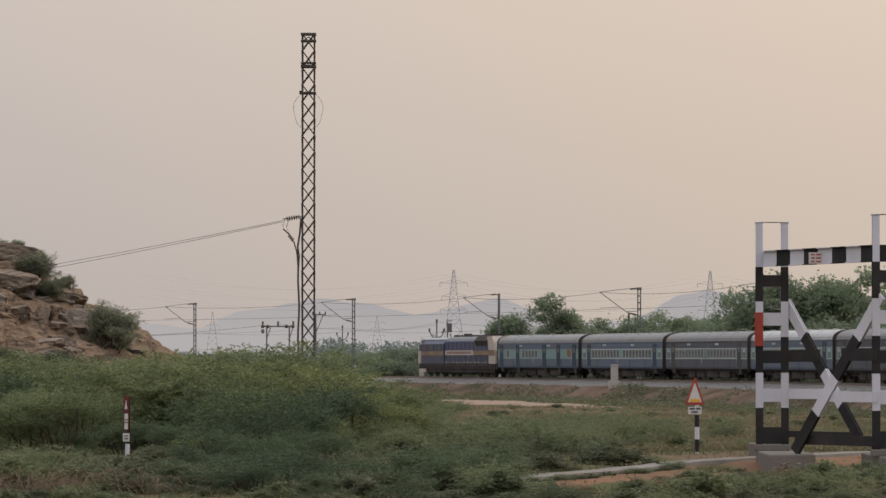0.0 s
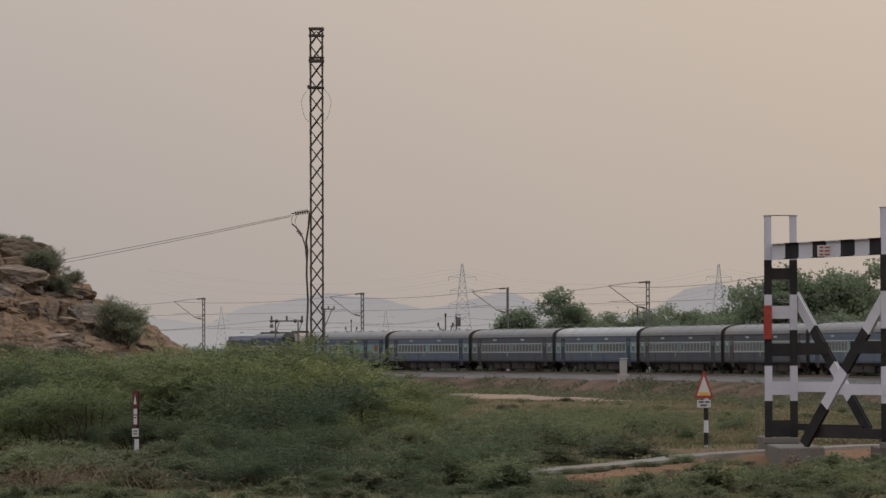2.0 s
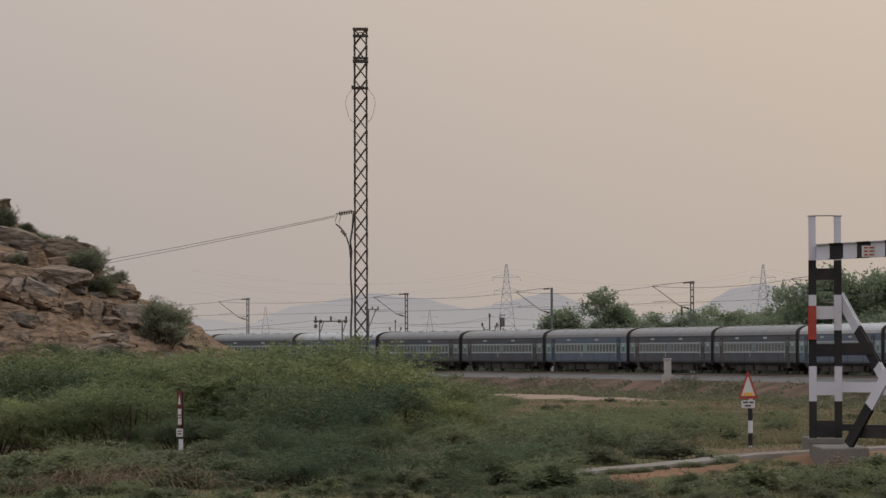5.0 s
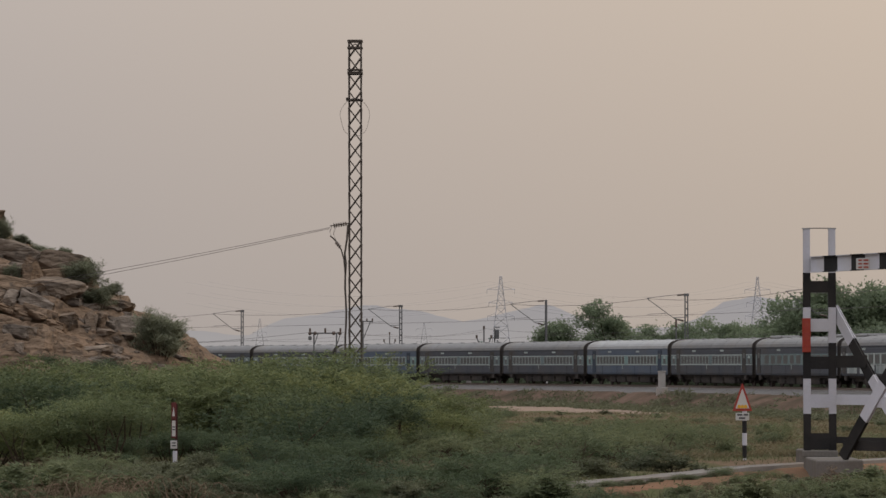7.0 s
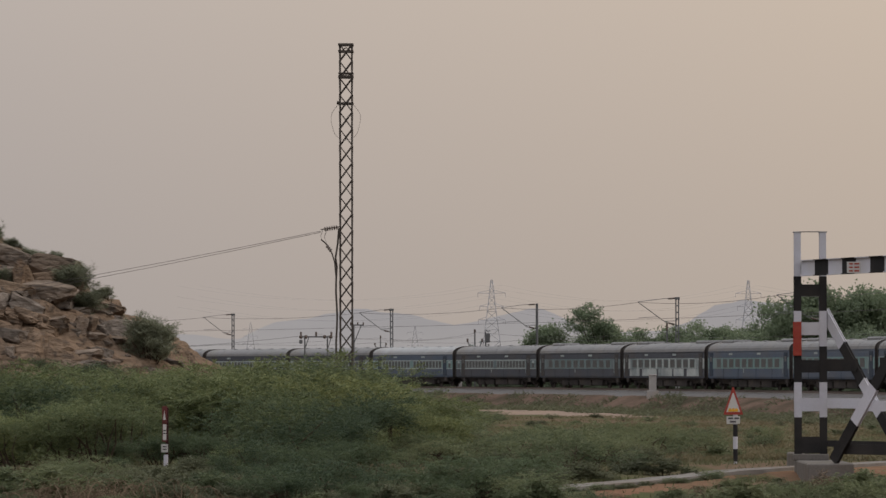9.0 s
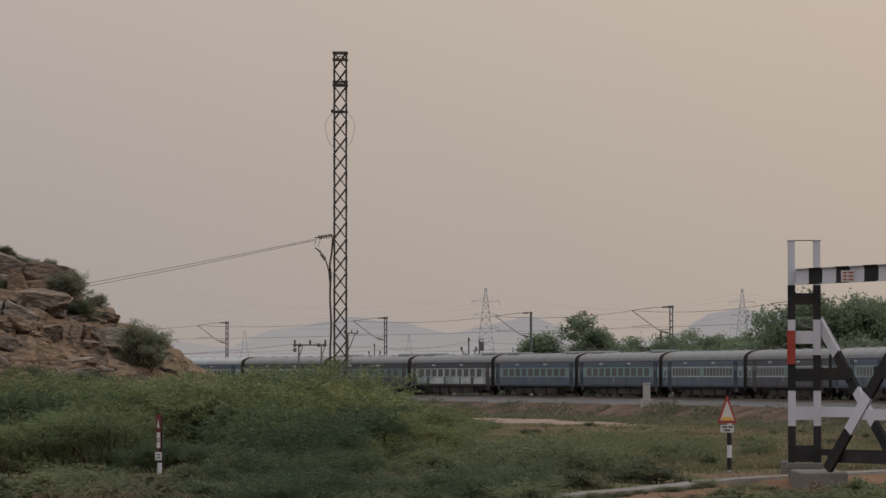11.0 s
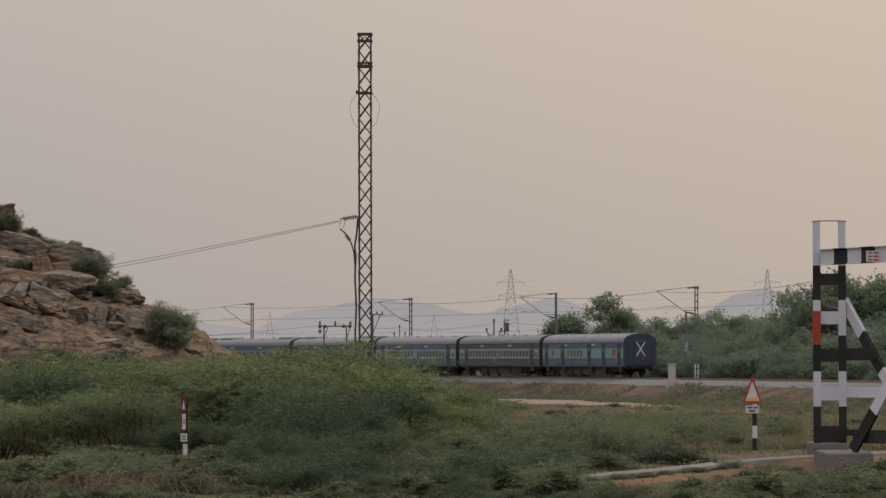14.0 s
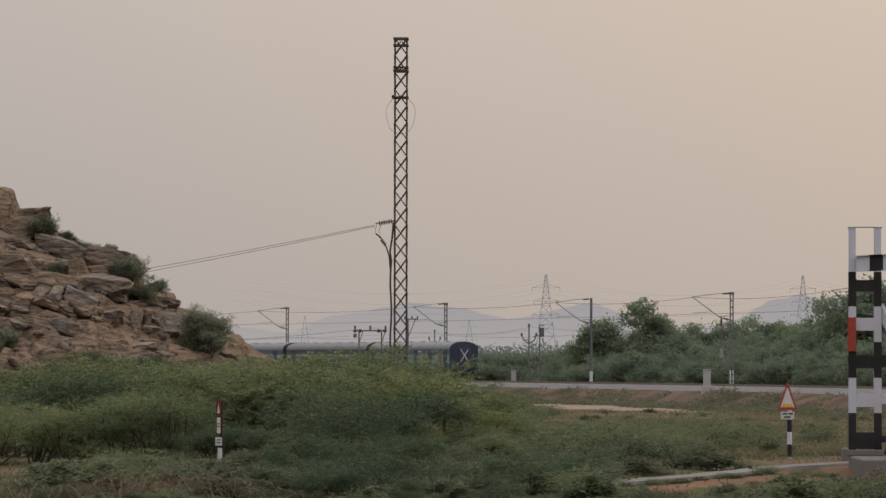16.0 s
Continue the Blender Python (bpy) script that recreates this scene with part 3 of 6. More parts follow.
def build_road():
    """A narrow dusty concrete road with a low lip, running past the height gauge."""
    way = [(1.3, 86.6), (2.25, 89.4), (3.79, 93.4), (5.31, 98.3), (6.3, 102.2), (7.9, 105.6), (9.67, 108.6), (11.2, 111.7), (17, 116), (26, 120), (45, 125)]
    pts = []
    for (ax, ay), (bx, by) in zip(way, way[1:]):
        n = max(2, int(math.hypot(bx - ax, by - ay) / 1.2))
        pts += [(ax + (bx - ax) * i / n, ay + (by - ay) * i / n) for i in range(n)]
    road = bmesh.new()
    prev = None
    for i, (x, y) in enumerate(pts):
        j = min(max(i, 1), len(pts) - 2)
        d = Vector((pts[j + 1][0] - pts[j - 1][0], pts[j + 1][1] - pts[j - 1][1])).normalized()
        n = Vector((-d.y, d.x))
        q = 0.04 * math.sin(i * 2.3) + 0.03 * math.sin(i * 5.1)
        row = [road.verts.new((x + n.x * o, y + n.y * o, z)) for o, z in ((-0.04 + q, -0.4), (q, 0.07), (0.14 + q, 0.08), (0.17, 0.05), (0.4, 0.06), (0.62, 0.05), (0.65, 0.08), (0.76 - q, 0.07), (0.8 - q, -0.4))]
        if prev:
            for k in range(8):
                road.faces.new((prev[k], row[k], row[k + 1], prev[k + 1]))
        prev = row
    tagged(part("road", road, M["road_pale"], None), "narrow pale dusty concrete road", "road", kind="structure")


build_road()


# ---- rocky hill ----
HILL_X = np.array([-60, -40, -30, -25, -21.3, -20.7, -20.1, -18.8, -16.55, -16.25, -14.8, -14.0, -13.0, -12.0, -10.85, -10.0, -9.0, -8.0, -7.0])
HILL_Z = np.array([3.0, 9.0, 11.5, 11.0, 9.4, 8.9, 8.2, 7.35, 6.8, 6.1, 5.2, 4.65, 4.1, 3.55, 2.9, 2.4, 1.6, 0.4, -0.7])


def cells(x, y, size, seed):
    """Cracked blocks: for each place its block's random number, a second one, and the nearness of the crack (0 at the joint)."""
    gx, gy = np.floor(x / size), np.floor(y / size)
    best, second = np.full(np.shape(x), 9.0), np.full(np.shape(x), 9.0)
    val, val2 = np.zeros(np.shape(x)), np.zeros(np.shape(x))
    for ox in (-1, 0, 1):
        for oy in (-1, 0, 1):
            cx, cy = gx + ox, gy + oy
            h = np.modf(np.abs(np.sin(cx * 127.1 + cy * 311.7 + seed) * 4375.85))[0]
            k = np.modf(np.abs(np.sin(cx * 269.5 + cy * 183.3 + seed * 2) * 4375.85))[0]
            d = np.hypot(cx + 0.1 + 0.8 * h - x / size, cy + 0.1 + 0.8 * k - y / size)
            near = d < best
            second = np.where(near, best, np.minimum(second, d))
            val, val2 = np.where(near, h, val), np.where(near, k, val2)
            best = np.where(near, d, best)
    return val, val2, np.clip((second - best) / 0.25, 0, 1)


def hill_face(x):
    """The hill's crest height and the line at which its face rises from the plain."""
    return np.interp(x, HILL_X, HILL_Z) - 0.05 + 0.12 * wobble(x, x * 0 + 158, 0.6, 4), 149.5 + 2.0 * wobble(x, x * 0 + 3, 6, 2)


def hill_height(x, y):
    x, y = np.asarray(x, float), np.asarray(y, float)
    top, foot = hill_face(x)
    face = np.clip((y - foot) / 15.5, 0, 1)
    back = 1 - smooth(168, 190, y)
    h = -0.6 + (top + 0.6) * np.where(y < 167, face ** 0.85, back)
    # gullied soil with shallow ledges along the tilted beds
    v2, u2, c2 = cells(x * 0.6, y * 1.3, 0.7, 7.0)
    q = (h + 0.24 * x) / 0.55 + 0.5 * wobble(x, y, 2.6, 9)
    ledge = (smooth(0.35, 0.65, q - np.floor(q)) - (q - np.floor(q))) * 0.5
    amount = smooth(-0.3, 1.2, h) * (0.7 + 0.6 * smooth(-0.3, 0.4, wobble(x, y, 3.2, 13)))
    return h + ((v2 - 0.5) * 0.22 - 0.10 * (1 - c2) + ledge) * amount + 0.07 * wobble(x, y, 0.5, 11) + 0.04 * wobble(x, y, 0.22, 3)


def hill_material(name, bedrock):
    """Orange soil over layered rock, or the bare blocks of that rock."""
    m = bpy.data.materials.new(name)
    m.use_nodes = True
    n, l = m.node_tree.nodes, m.node_tree.links
    b = n["Principled BSDF"]
    b.inputs["Roughness"].default_value, b.inputs["Specular IOR Level"].default_value = 0.95, 0.0
    geo, sep, info = n.new("ShaderNodeNewGeometry"), n.new("ShaderNodeSeparateXYZ"), n.new("ShaderNodeObjectInfo")
    l.new(geo.outputs["Normal"], sep.inputs["Vector"])

    def noise_of(scale, stretch=(1, 1, 1)):
        mp = n.new("ShaderNodeMapping")
        mp.inputs["Scale"].default_value = stretch
        mp.inputs["Rotation"].default_value = (0, 0.35, 0)
        l.new(geo.outputs["Position"], mp.inputs["Vector"])
        t = n.new("ShaderNodeTexNoise")
        t.inputs["Scale"].default_value, t.inputs["Detail"].default_value = scale, 7
        l.new(mp.outputs["Vector"], t.inputs["Vector"])
        return t.outputs["Fac"]

    def ramp(value, lo, hi):
        r = n.new("ShaderNodeMapRange")
        r.inputs["From Min"].default_value, r.inputs["From Max"].default_value = lo, hi
        l.new(value, r.inputs["Value"])
        return r.outputs["Result"]

    def mix(f, a, c):
        x = n.new("ShaderNodeMixRGB")
        l.new(f, x.inputs["Fac"])
        for s, v in (("Color1", a), ("Color2", c)):
            if isinstance(v, tuple):
                x.inputs[s].default_value = (*v, 1)
            else:
                l.new(v, x.inputs[s])
        return x.outputs["Color"]

    strata = noise_of(1.6, (0.5, 0.5, 2.6))
    warm = mix(ramp(strata, 0.35, 0.66), (0.130, 0.095, 0.070), (0.250, 0.180, 0.130))
    grey = mix(ramp(strata, 0.35, 0.66), (0.124, 0.104, 0.090), (0.222, 0.186, 0.158))
    soil = mix(noise_of(0.8), (0.168, 0.112, 0.077), (0.218, 0.154, 0.110))
    soil = mix(ramp(noise_of(2.6), 0.5, 0.68), soil, (0.145, 0.108, 0.082))
    if bedrock:
        rock = mix(ramp(info.outputs["Random"], 0.25, 0.8), warm, grey)
        rock = mix(ramp(noise_of(2.4), 0.54, 0.70), rock, (0.082, 0.068, 0.058))
        col = mix(ramp(noise_of(1.1), 0.60, 0.72), rock, soil)
    else:
        col = mix(ramp(sep.outputs["Z"], 0.45, 0.78), mix(ramp(noise_of(3.0), 0.5, 0.72), warm, (0.082, 0.066, 0.055)), soil)
    l.new(col, b.inputs["Base Color"])
    bp = n.new("ShaderNodeBump")
    bp.inputs["Strength"].default_value, bp.inputs["Distance"].default_value = 1.0, 0.22
    l.new(noise_of(3.0, (0.8, 0.8, 2.2)), bp.inputs["Height"])
    l.new(bp.outputs["Normal"], b.inputs["Normal"])
    return m


def rock_mesh(name, seed, mat):
    """An angular block: a cube cut by random planes."""
    rnd = random.Random(seed)
    bm = bmesh.new()
    bmesh.ops.create_cube(bm, size=2.0)
    for _ in range(9):
        nrm = Vector((rnd.gauss(0, 1), rnd.gauss(0, 1), rnd.gauss(0, 0.8))).normalized()
        g = bm.verts[:] + bm.edges[:] + bm.faces[:]
        r = bmesh.ops.bisect_plane(bm, geom=g, plane_co=nrm * rnd.uniform(0.82, 1.15), plane_no=nrm, clear_outer=True)
        edges = [e for e in r["geom_cut"] if isinstance(e, bmesh.types.BMEdge)]
        if len(edges) > 2:
            bmesh.ops.contextual_create(bm, geom=edges)
    bmesh.ops.bevel(bm, geom=bm.edges[:], offset=0.06, segments=1, affect="EDGES")
    bmesh.ops.triangulate(bm, faces=bm.faces[:])
    bmesh.ops.subdivide_edges(bm, edges=[e for e in bm.edges if e.calc_length() > 0.35], cuts=2)
    bmesh.ops.triangulate(bm, faces=bm.faces[:])
    for v in bm.verts:
        chip = Vector([wobble(v.co[k], v.co[(k + 1) % 3] + v.co[(k + 2) % 3], 0.42, seed + k) for k in range(3)])
        v.co += chip * 0.10 + Vector([rnd.gauss(0, 0.025) for _ in range(3)])
    me = bpy.data.meshes.new(name)
    bm.to_mesh(me)
    bm.free()
    me.materials.append(mat)
    return me


def build_hill():
    xs, ys = np.concatenate([np.linspace(-62, -24, 60), np.linspace(-23.8, -6.8, 280)]), np.concatenate([np.linspace(147, 168, 190), np.linspace(169, 192, 20)])
    yy, xx = np.meshgrid(ys, xs, indexing="ij")
    ob = new("rocky_hill", grid_mesh("rocky_hill", xx, yy, hill_height(xx, yy)))
    ob.data.polygons.foreach_set("use_smooth", [False] * len(ob.data.polygons))
    stone = hill_material("layered_rock_and_orange_soil", False)
    ob.data.materials.append(stone)
    tagged(ob, "rocky hillside of layered tan rock and orange soil", "hill", kind="structure")
    bare = hill_material("bare_bedded_rock", True)
    rocks = [rock_mesh("boulder", k, bare) for k in range(12)]
    rnd = random.Random(5)

    def block(x, y, z, size, tilt):
        o = new("boulder", rnd.choice(rocks))
        o.parent = ob
        o.matrix_basis = Matrix.Translation((x, y, z)) @ Euler((rnd.uniform(-0.12, 0.12), tilt, rnd.uniform(-0.35, 0.35))).to_matrix().to_4x4() @ Matrix.Diagonal((*size, 1))

    # broken beds of rock stepping up the face, dipping towards the railway
    bed = -2.6
    while bed < 9.5:
        thick = rnd.choice((0.26, 0.40, 0.60, 0.85))
        x = -24.0 + rnd.uniform(0, 0.6)
        while x < -10.2:
            w = min(rnd.choice((0.35, 0.6, 0.9, 1.2, 1.6, 2.1)), thick * 3.2)
            xc = x + w / 2
            top, foot = (float(v) for v in hill_face(np.array(xc)))
            z = bed - 0.13 * (xc + 16) + 0.35 * float(wobble(np.array(xc), np.array(bed * 3), 1.6, 4))
            bare_share = 0.97 if z > 3.9 - 0.10 * (xc + 16) else 0.84 if xc > -16.0 and z > 1.6 else 0.22
            under_bush = abs(xc + 12.6) < 1.0 and z > 2.3
            if not under_bush and 0.3 < z < top - (0.02 if xc < -13 else 0.45) and rnd.random() < bare_share:
                y = foot + 15.5 * min(1.0, ((z + 0.6) / (top + 0.6)) ** (1 / 0.85))
                big = rnd.uniform(0.6, 1.2) if z > 2.0 else rnd.uniform(0.45, 0.75)
                block(xc, y + rnd.uniform(-0.2, 0.55), z + rnd.uniform(-0.15, 0.08), (min(w, 9.0 if xc < -13 else 0.7) * 0.58 * big, rnd.uniform(0.5, 0.9), thick * rnd.uniform(0.55, 0.75) * big), rnd.gauss(0.14, 0.14))
            x += w * rnd.uniform(0.7, 1.05)
        bed += thick * 0.82
    # loose stones on the soil
    for i in range(190):
        x, y = (rnd.uniform(-22, -9.8), rnd.uniform(150, 163)) if i < 140 else (rnd.uniform(-13, -9.6), rnd.uniform(151, 163))
        z = float(hill_height(x, y))
        if z > 0.2:
            w = rnd.choice((0.07, 0.10, 0.13, 0.18, 0.26))
            block(x, y, z, (w * rnd.uniform(1.0, 1.8), w, w * rnd.uniform(0.5, 0.9)), rnd.uniform(0.05, 0.4))


build_hill()


# ---- far hills ----
def build_far_hills():
    x = np.linspace(-1100, 1100, 520)
    px = (-1100, -700, -400, -310, -250, -221, -197, -165, -128, -85, -46, -27, 9, 50, 66, 96, 125, 184, 214, 240, 271, 306, 358, 420, 520, 700, 1100)
    pz = (30, 48, 40, 37, 33, 46, 51, 56, 64, 59, 50, 46, 53, 64, 62, 47, 38, 40, 50, 65, 71, 69, 63, 50, 44, 60, 30)
    h = np.interp(x, px, pz) + 1.4 * wobble(x, x * 0, 16, 3) + 0.7 * wobble(x, x * 0, 5, 6)
    d, f = np.array([0, 60, 140, 220, 400]), np.array([-0.25, 0.45, 0.8, 1.0, -0.2])
    xx = np.repeat(x[None], 5, 0)
    yy = 4300 - 220 + np.repeat(d[:, None], len(x), 1)
    zz = f[:, None] * h[None] + 3 * wobble(xx, yy, 40, 2) * np.array([0, 1, 1, 0, 0])[:, None]
    ob = new("hills", grid_mesh("hills", xx, yy, zz))
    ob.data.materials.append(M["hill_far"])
    tagged(ob, "pale grey-blue hills fading into evening haze", "hills", kind="structure")


build_far_hills()


# ---- tall lattice mast with its feeder wires ----
MAST = Vector((-4.35, 135.0, -0.1))


def build_mast():
    top, half, leg = 13.07 + 0.1, 0.205, 0.045
    t = thing("lattice_mast", Matrix.Translation(MAST), "tall slender dark steel lattice mast with cross bracing", "mast")
    for x in (-half, half):
        for y in (-half, half):
            bm = box(leg, 0.014, top, pose(x - math.copysign(0.015, x), y, top / 2))
            add_box(bm, 0.014, leg, top, pose(x, y - math.copysign(0.015, y), top / 2))
            part("leg", bm, M["steel_dark"], t)
    bays = 24
    h = top / bays
    me = bpy.data.meshes.new("brace")
    bm = bar((-half, 0, 0), (half, 0, h), 0.034, 0.012)
    add_bar(bm, (half, 0.013, 0), (-half, 0.013, h), 0.034, 0.012)
    bm.to_mesh(me)
    bm.free()
    me.materials.append(M["steel_dark"])
    for i in range(bays):
        for k in range(4):
            shared("brace", me, t, Matrix.Rotation(k * math.pi / 2, 4, "Z") @ Matrix.Translation((0, half, i * h)))
    for z, w in ((top - 0.02, 0.07), (top - 0.24, 0.06), (top - 1.06, 0.09), (top - 0.95, 0.04), (top - 1.93, 0.06)):
        bm = bmesh.new()
        for k in range(4):
            add_box(bm, half * 2 + 0.08, 0.03, w, Matrix.Rotation(k * math.pi / 2, 4, "Z") @ pose(0, half + 0.02, z))
        part("collar", bm, M["steel_dark"], t)
    # platform stays below the second collar
    for x in (-1, 1):
        part("stay", bar((x * half, 0, top - 1.06), (0, 0, top - 0.84), 0.03, 0.03), M["steel_dark"], t)
        part("stay", bar((x * half, 0.1, top - 0.24), (0, 0.1, top - 0.10), 0.03, 0.03), M["steel_dark"], t)
    part("bracket_lug", box(0.10, 0.3, 0.10, pose(-half - 0.04, 0, top - 1.9), 0.01), M["steel_dark"], t)
    # loose loop of thin cable high on the mast
    bm = bmesh.new()
    n = 36
    add_wire(bm, [((0.47 + 0.02 * math.sin(5 * a)) * math.cos(a), -half - 0.05, top - 2.5 + 0.62 * math.sin(a)) for a in [2 * math.pi * i / n for i in range(n + 1)]], 0.006)
    part("cable_loop", bm, M["wire"], t, "thin loose loop of cable")
    # rising cable beside the left legs
    zc = 7.16 + 0.1
    bm = bmesh.new()
    pts = [(-half - 0.10 + 0.02 * math.sin(i * 1.3), -half, z) for i, z in enumerate(np.linspace(0.0, zc - 1.3, 16))]
    pts += [(-half - 0.10 - 0.03, -half, zc - 1.0), (-half - 0.06, -half, zc - 0.55), (-half - 0.02, -half, zc - 0.05)]
    add_wire(bm, pts, 0.034)
    pts2 = [(-half - 0.12, -half, zc - 1.6), (-half - 0.16, -half, zc - 1.15), (-half - 0.25, -half, zc - 0.85), (-half - 0.38, -half, zc - 0.62), (-half - 0.52, -half, zc - 0.48), (-half - 0.60, -half, zc - 0.42)]
    add_wire(bm, pts2, 0.024)
    part("cable", bm, M["steel_dark"], t, "black power cables clipped up the mast")
    bm = bmesh.new()
    for i in range(3):
        bmesh.ops.create_cone(bm, cap_ends=True, segments=12, radius1=0.07, radius2=0.04, depth=0.06, matrix=pose(-half - 0.30 - 0.05 * i, -half, zc - 0.76 + 0.06 * i, 0, -50))
    part("cable_end", bm, M["insulator"], t)
    ins = part("insulator", rod((-half, 0, zc), (-half - 0.62, 0, zc - 0.09), 0.018), M["insulator"], t, "string of brown disc insulators")
    for i in range(6):
        bm = bmesh.new()
        bmesh.ops.create_cone(bm, cap_ends=True, segments=14, radius1=0.085, radius2=0.05, depth=0.045, matrix=pose(-half - 0.10 - 0.075 * i, 0, zc - 0.02 - 0.011 * i, 0, 82))
        part("disc", bm, M["insulator"], ins)
    bm = bmesh.new()
    add_wire(bm, [(-half - 0.55, -0.05, zc - 0.09), (-half - 0.62, -0.1, zc - 0.3), (-half - 0.58, -half, zc - 0.42)], 0.009)
    add_wire(bm, [(-half - 0.42, -0.05, zc - 0.09), (-half - 0.50, -0.1, zc - 0.35), (-half - 0.42, -half, zc - 0.55)], 0.009)
    part("jumper", bm, M["wire"], t)


build_mast()


def feeder_wires():
    a = MAST + Vector((-0.83, 0, 7.12 + 0.02))
    far = (-46.0, 214.0, 4.1)
    for k in range(2):
        bm = add_wire(bmesh.new(), sag(a + Vector((0, 0.12 * k, -0.02 - 0.035 * k)), Vector(far) + Vector((0.2, 1.0 * k, -0.35 * k)), 0.55), 0.008)
        tagged(part("feeder_wire", bm, M["wire"], None), "thin slack feeder wire running behind the hill", "wire", "feeder wires")


feeder_wires()


# ---- striped height gauge ----
def striped_post(name, parent, x, y, z_cuts, w, d, first_white):
    """An I-section post in painted lengths, from the bottom up."""
    post = part(name, box(w, d, 0.02, pose(x, y, z_cuts[0] - 0.01)), M["steel_grey"], parent)
    for i, (a, b) in enumerate(zip(z_cuts, z_cuts[1:])):
        bm = box(w, 0.022, b - a, pose(x, y - d / 2, (a + b) / 2))
        add_box(bm, w, 0.022, b - a, pose(x, y + d / 2, (a + b) / 2))
        add_box(bm, 0.02, d - 0.022, b - a, pose(x, y, (a + b) / 2))
        white = (i % 2 == 0) == first_white
        part("painted_length", bm, M["white"] if white else M["black"], post)
    return post


def build_gauge():
    g = thing("height_gauge", Matrix(), "steel height gauge frame banded black and white over the road", "height gauge")
    base, z_top = 0.44, 5.94
    cuts = [base, 1.35, 2.22, 3.11, 3.99, 4.85]
    legs = ((7.87, 104.0, 0.63), (10.17, 98.2, 0.63))
    w, d = 0.18, 0.16
    for n, (x, y, gap) in enumerate(legs):
        for k in range(2):
            xx = x + k * gap
            p = striped_post("post", g, xx, y, cuts, w, d, False)
            bm = box(0.165, 0.02, z_top - cuts[-1], pose(xx, y - d / 2, (z_top + cuts[-1]) / 2))
            add_box(bm, 0.165, 0.02, z_top - cuts[-1], pose(xx, y + d / 2, (z_top + cuts[-1]) / 2))
            add_box(bm, 0.02, d, z_top - cuts[-1], pose(xx, y, (z_top + cuts[-1]) / 2))
            part("post_head", bm, M["white"], p, "plain pale steel post head")
            part("cap_plate", box(0.21, 0.2, 0.025, pose(xx, y, z_top + 0.012)), M["steel_grey"], p)
        rod_top = rod((x, y, z_top + 0.02), (x + gap, y, z_top + 0.02), 0.012)
        part("top_tie", rod_top, M["wire"], g)
        for (za, zb, white) in ((4.36, 4.65, 0), (3.39, 3.71, 1), (2.46, 2.77, 0), (1.50, 1.83, 1), (0.46, 0.87, 0)):
            part("batten_plate", box(gap - w + 0.01, 0.016, zb - za, pose(x + gap / 2, y - d / 2 + 0.015, (za + zb) / 2)), M["white"] if white else M["black"], g)
        part("post_foot", box(gap + 0.24, 0.4, 0.16, pose(x + gap / 2, y, base - 0.08), 0.02), M["concrete"], g, "grey concrete footing of the posts")
    # warning plate fixed to the first leg
    part("red_plate", box(0.21, 0.012, 3.72 - 2.88, pose(7.85, 103.86, (3.72 + 2.88) / 2), 0.004), M["red_faded"], g, "faded red warning plate")
    for i in range(5):
        part("letter_bar", box(0.15, 0.006, 0.03, pose(7.85, 103.85, 3.63 - 0.15 * i)), M["red"], g)
    # banded crossbeam
    zb = 5.05
    a, b = Vector((legs[0][0] + 0.10, 103.85, zb)), Vector((legs[1][0] + 0.02, 98.3, zb))
    n = 8
    beam = part("crossbeam", bar(a + Vector((0, 0.05, 0)), b + Vector((0, 0.05, 0)), 0.30, 0.05), M["steel_grey"], g)
    for i in range(n):
        p, q = a.lerp(b, i / n), a.lerp(b, (i + 1) / n)
        bm = bar(p, q, 0.385, 0.03)
        add_bar(bm, p + Vector((0, -0.04, 0.19)), q + Vector((0, -0.04, 0.19)), 0.02, 0.12)
        add_bar(bm, p + Vector((0, -0.04, -0.19)), q + Vector((0, -0.04, -0.19)), 0.02, 0.12)
        part("painted_length", bm, M["black"] if i % 2 else M["white"], beam)
    bx = legs[1][0]
    for i in range(3):
        part("painted_length", box(0.5, 0.05, 0.40, pose(bx + 0.16 + 0.5 * i, 98.25, 5.05)), M["white"] if i % 2 else M["black"], beam)
    # notice on the beam
    c = a.lerp(b, 0.475) + Vector((0.11, -0.36, -0.05))
    turn = Matrix.Rotation(-0.25, 4, "Z")
    board = part("notice", box(0.62, 0.012, 0.27), M["sign_white"], beam, "small white notice with red lettering", Matrix.Translation(c) @ turn)
    for z in (0.085, 0.0, -0.085):
        for k, wd in enumerate((0.09, 0.12, 0.07, 0.11)):
            part("letter_bar", box(wd, 0.006, 0.038, pose(-0.21 + 0.14 * k, -0.009, z)), M["red_faded"], board)
    # raking braces, one behind and one before the gap
    lx, ly, gap = legs[0]
    rx, ry, _ = legs[1]
    z_hi = 3.96

    def raker(p, q, yshift, wide, marks):
        p, q = Vector(p) + Vector((0, yshift, 0)), Vector(q) + Vector((0, yshift, 0))
        d = q - p
        face = Vector((-abs(d.y), -abs(d.x), 0)).normalized()
        br = part("raking_brace", bar(p, q, wide * 0.5, 0.05, face), M["steel_grey"], g)
        for i, (s, e) in enumerate(zip(marks, marks[1:])):
            bm = bar(p.lerp(q, s) + face * 0.03, p.lerp(q, e) + face * 0.03, wide, 0.03, face)
            add_bar(bm, p.lerp(q, s) - face * 0.03, p.lerp(q, e) - face * 0.03, wide, 0.02, face)
            part("painted_length", bm, M["black"] if i % 2 else M["white"], br)

    raker((lx + gap + 0.06, ly, z_hi), (10.12, 101.5, 0.64), 0.1, 0.285, (0.0, 0.25, 0.52, 0.76, 1.0))
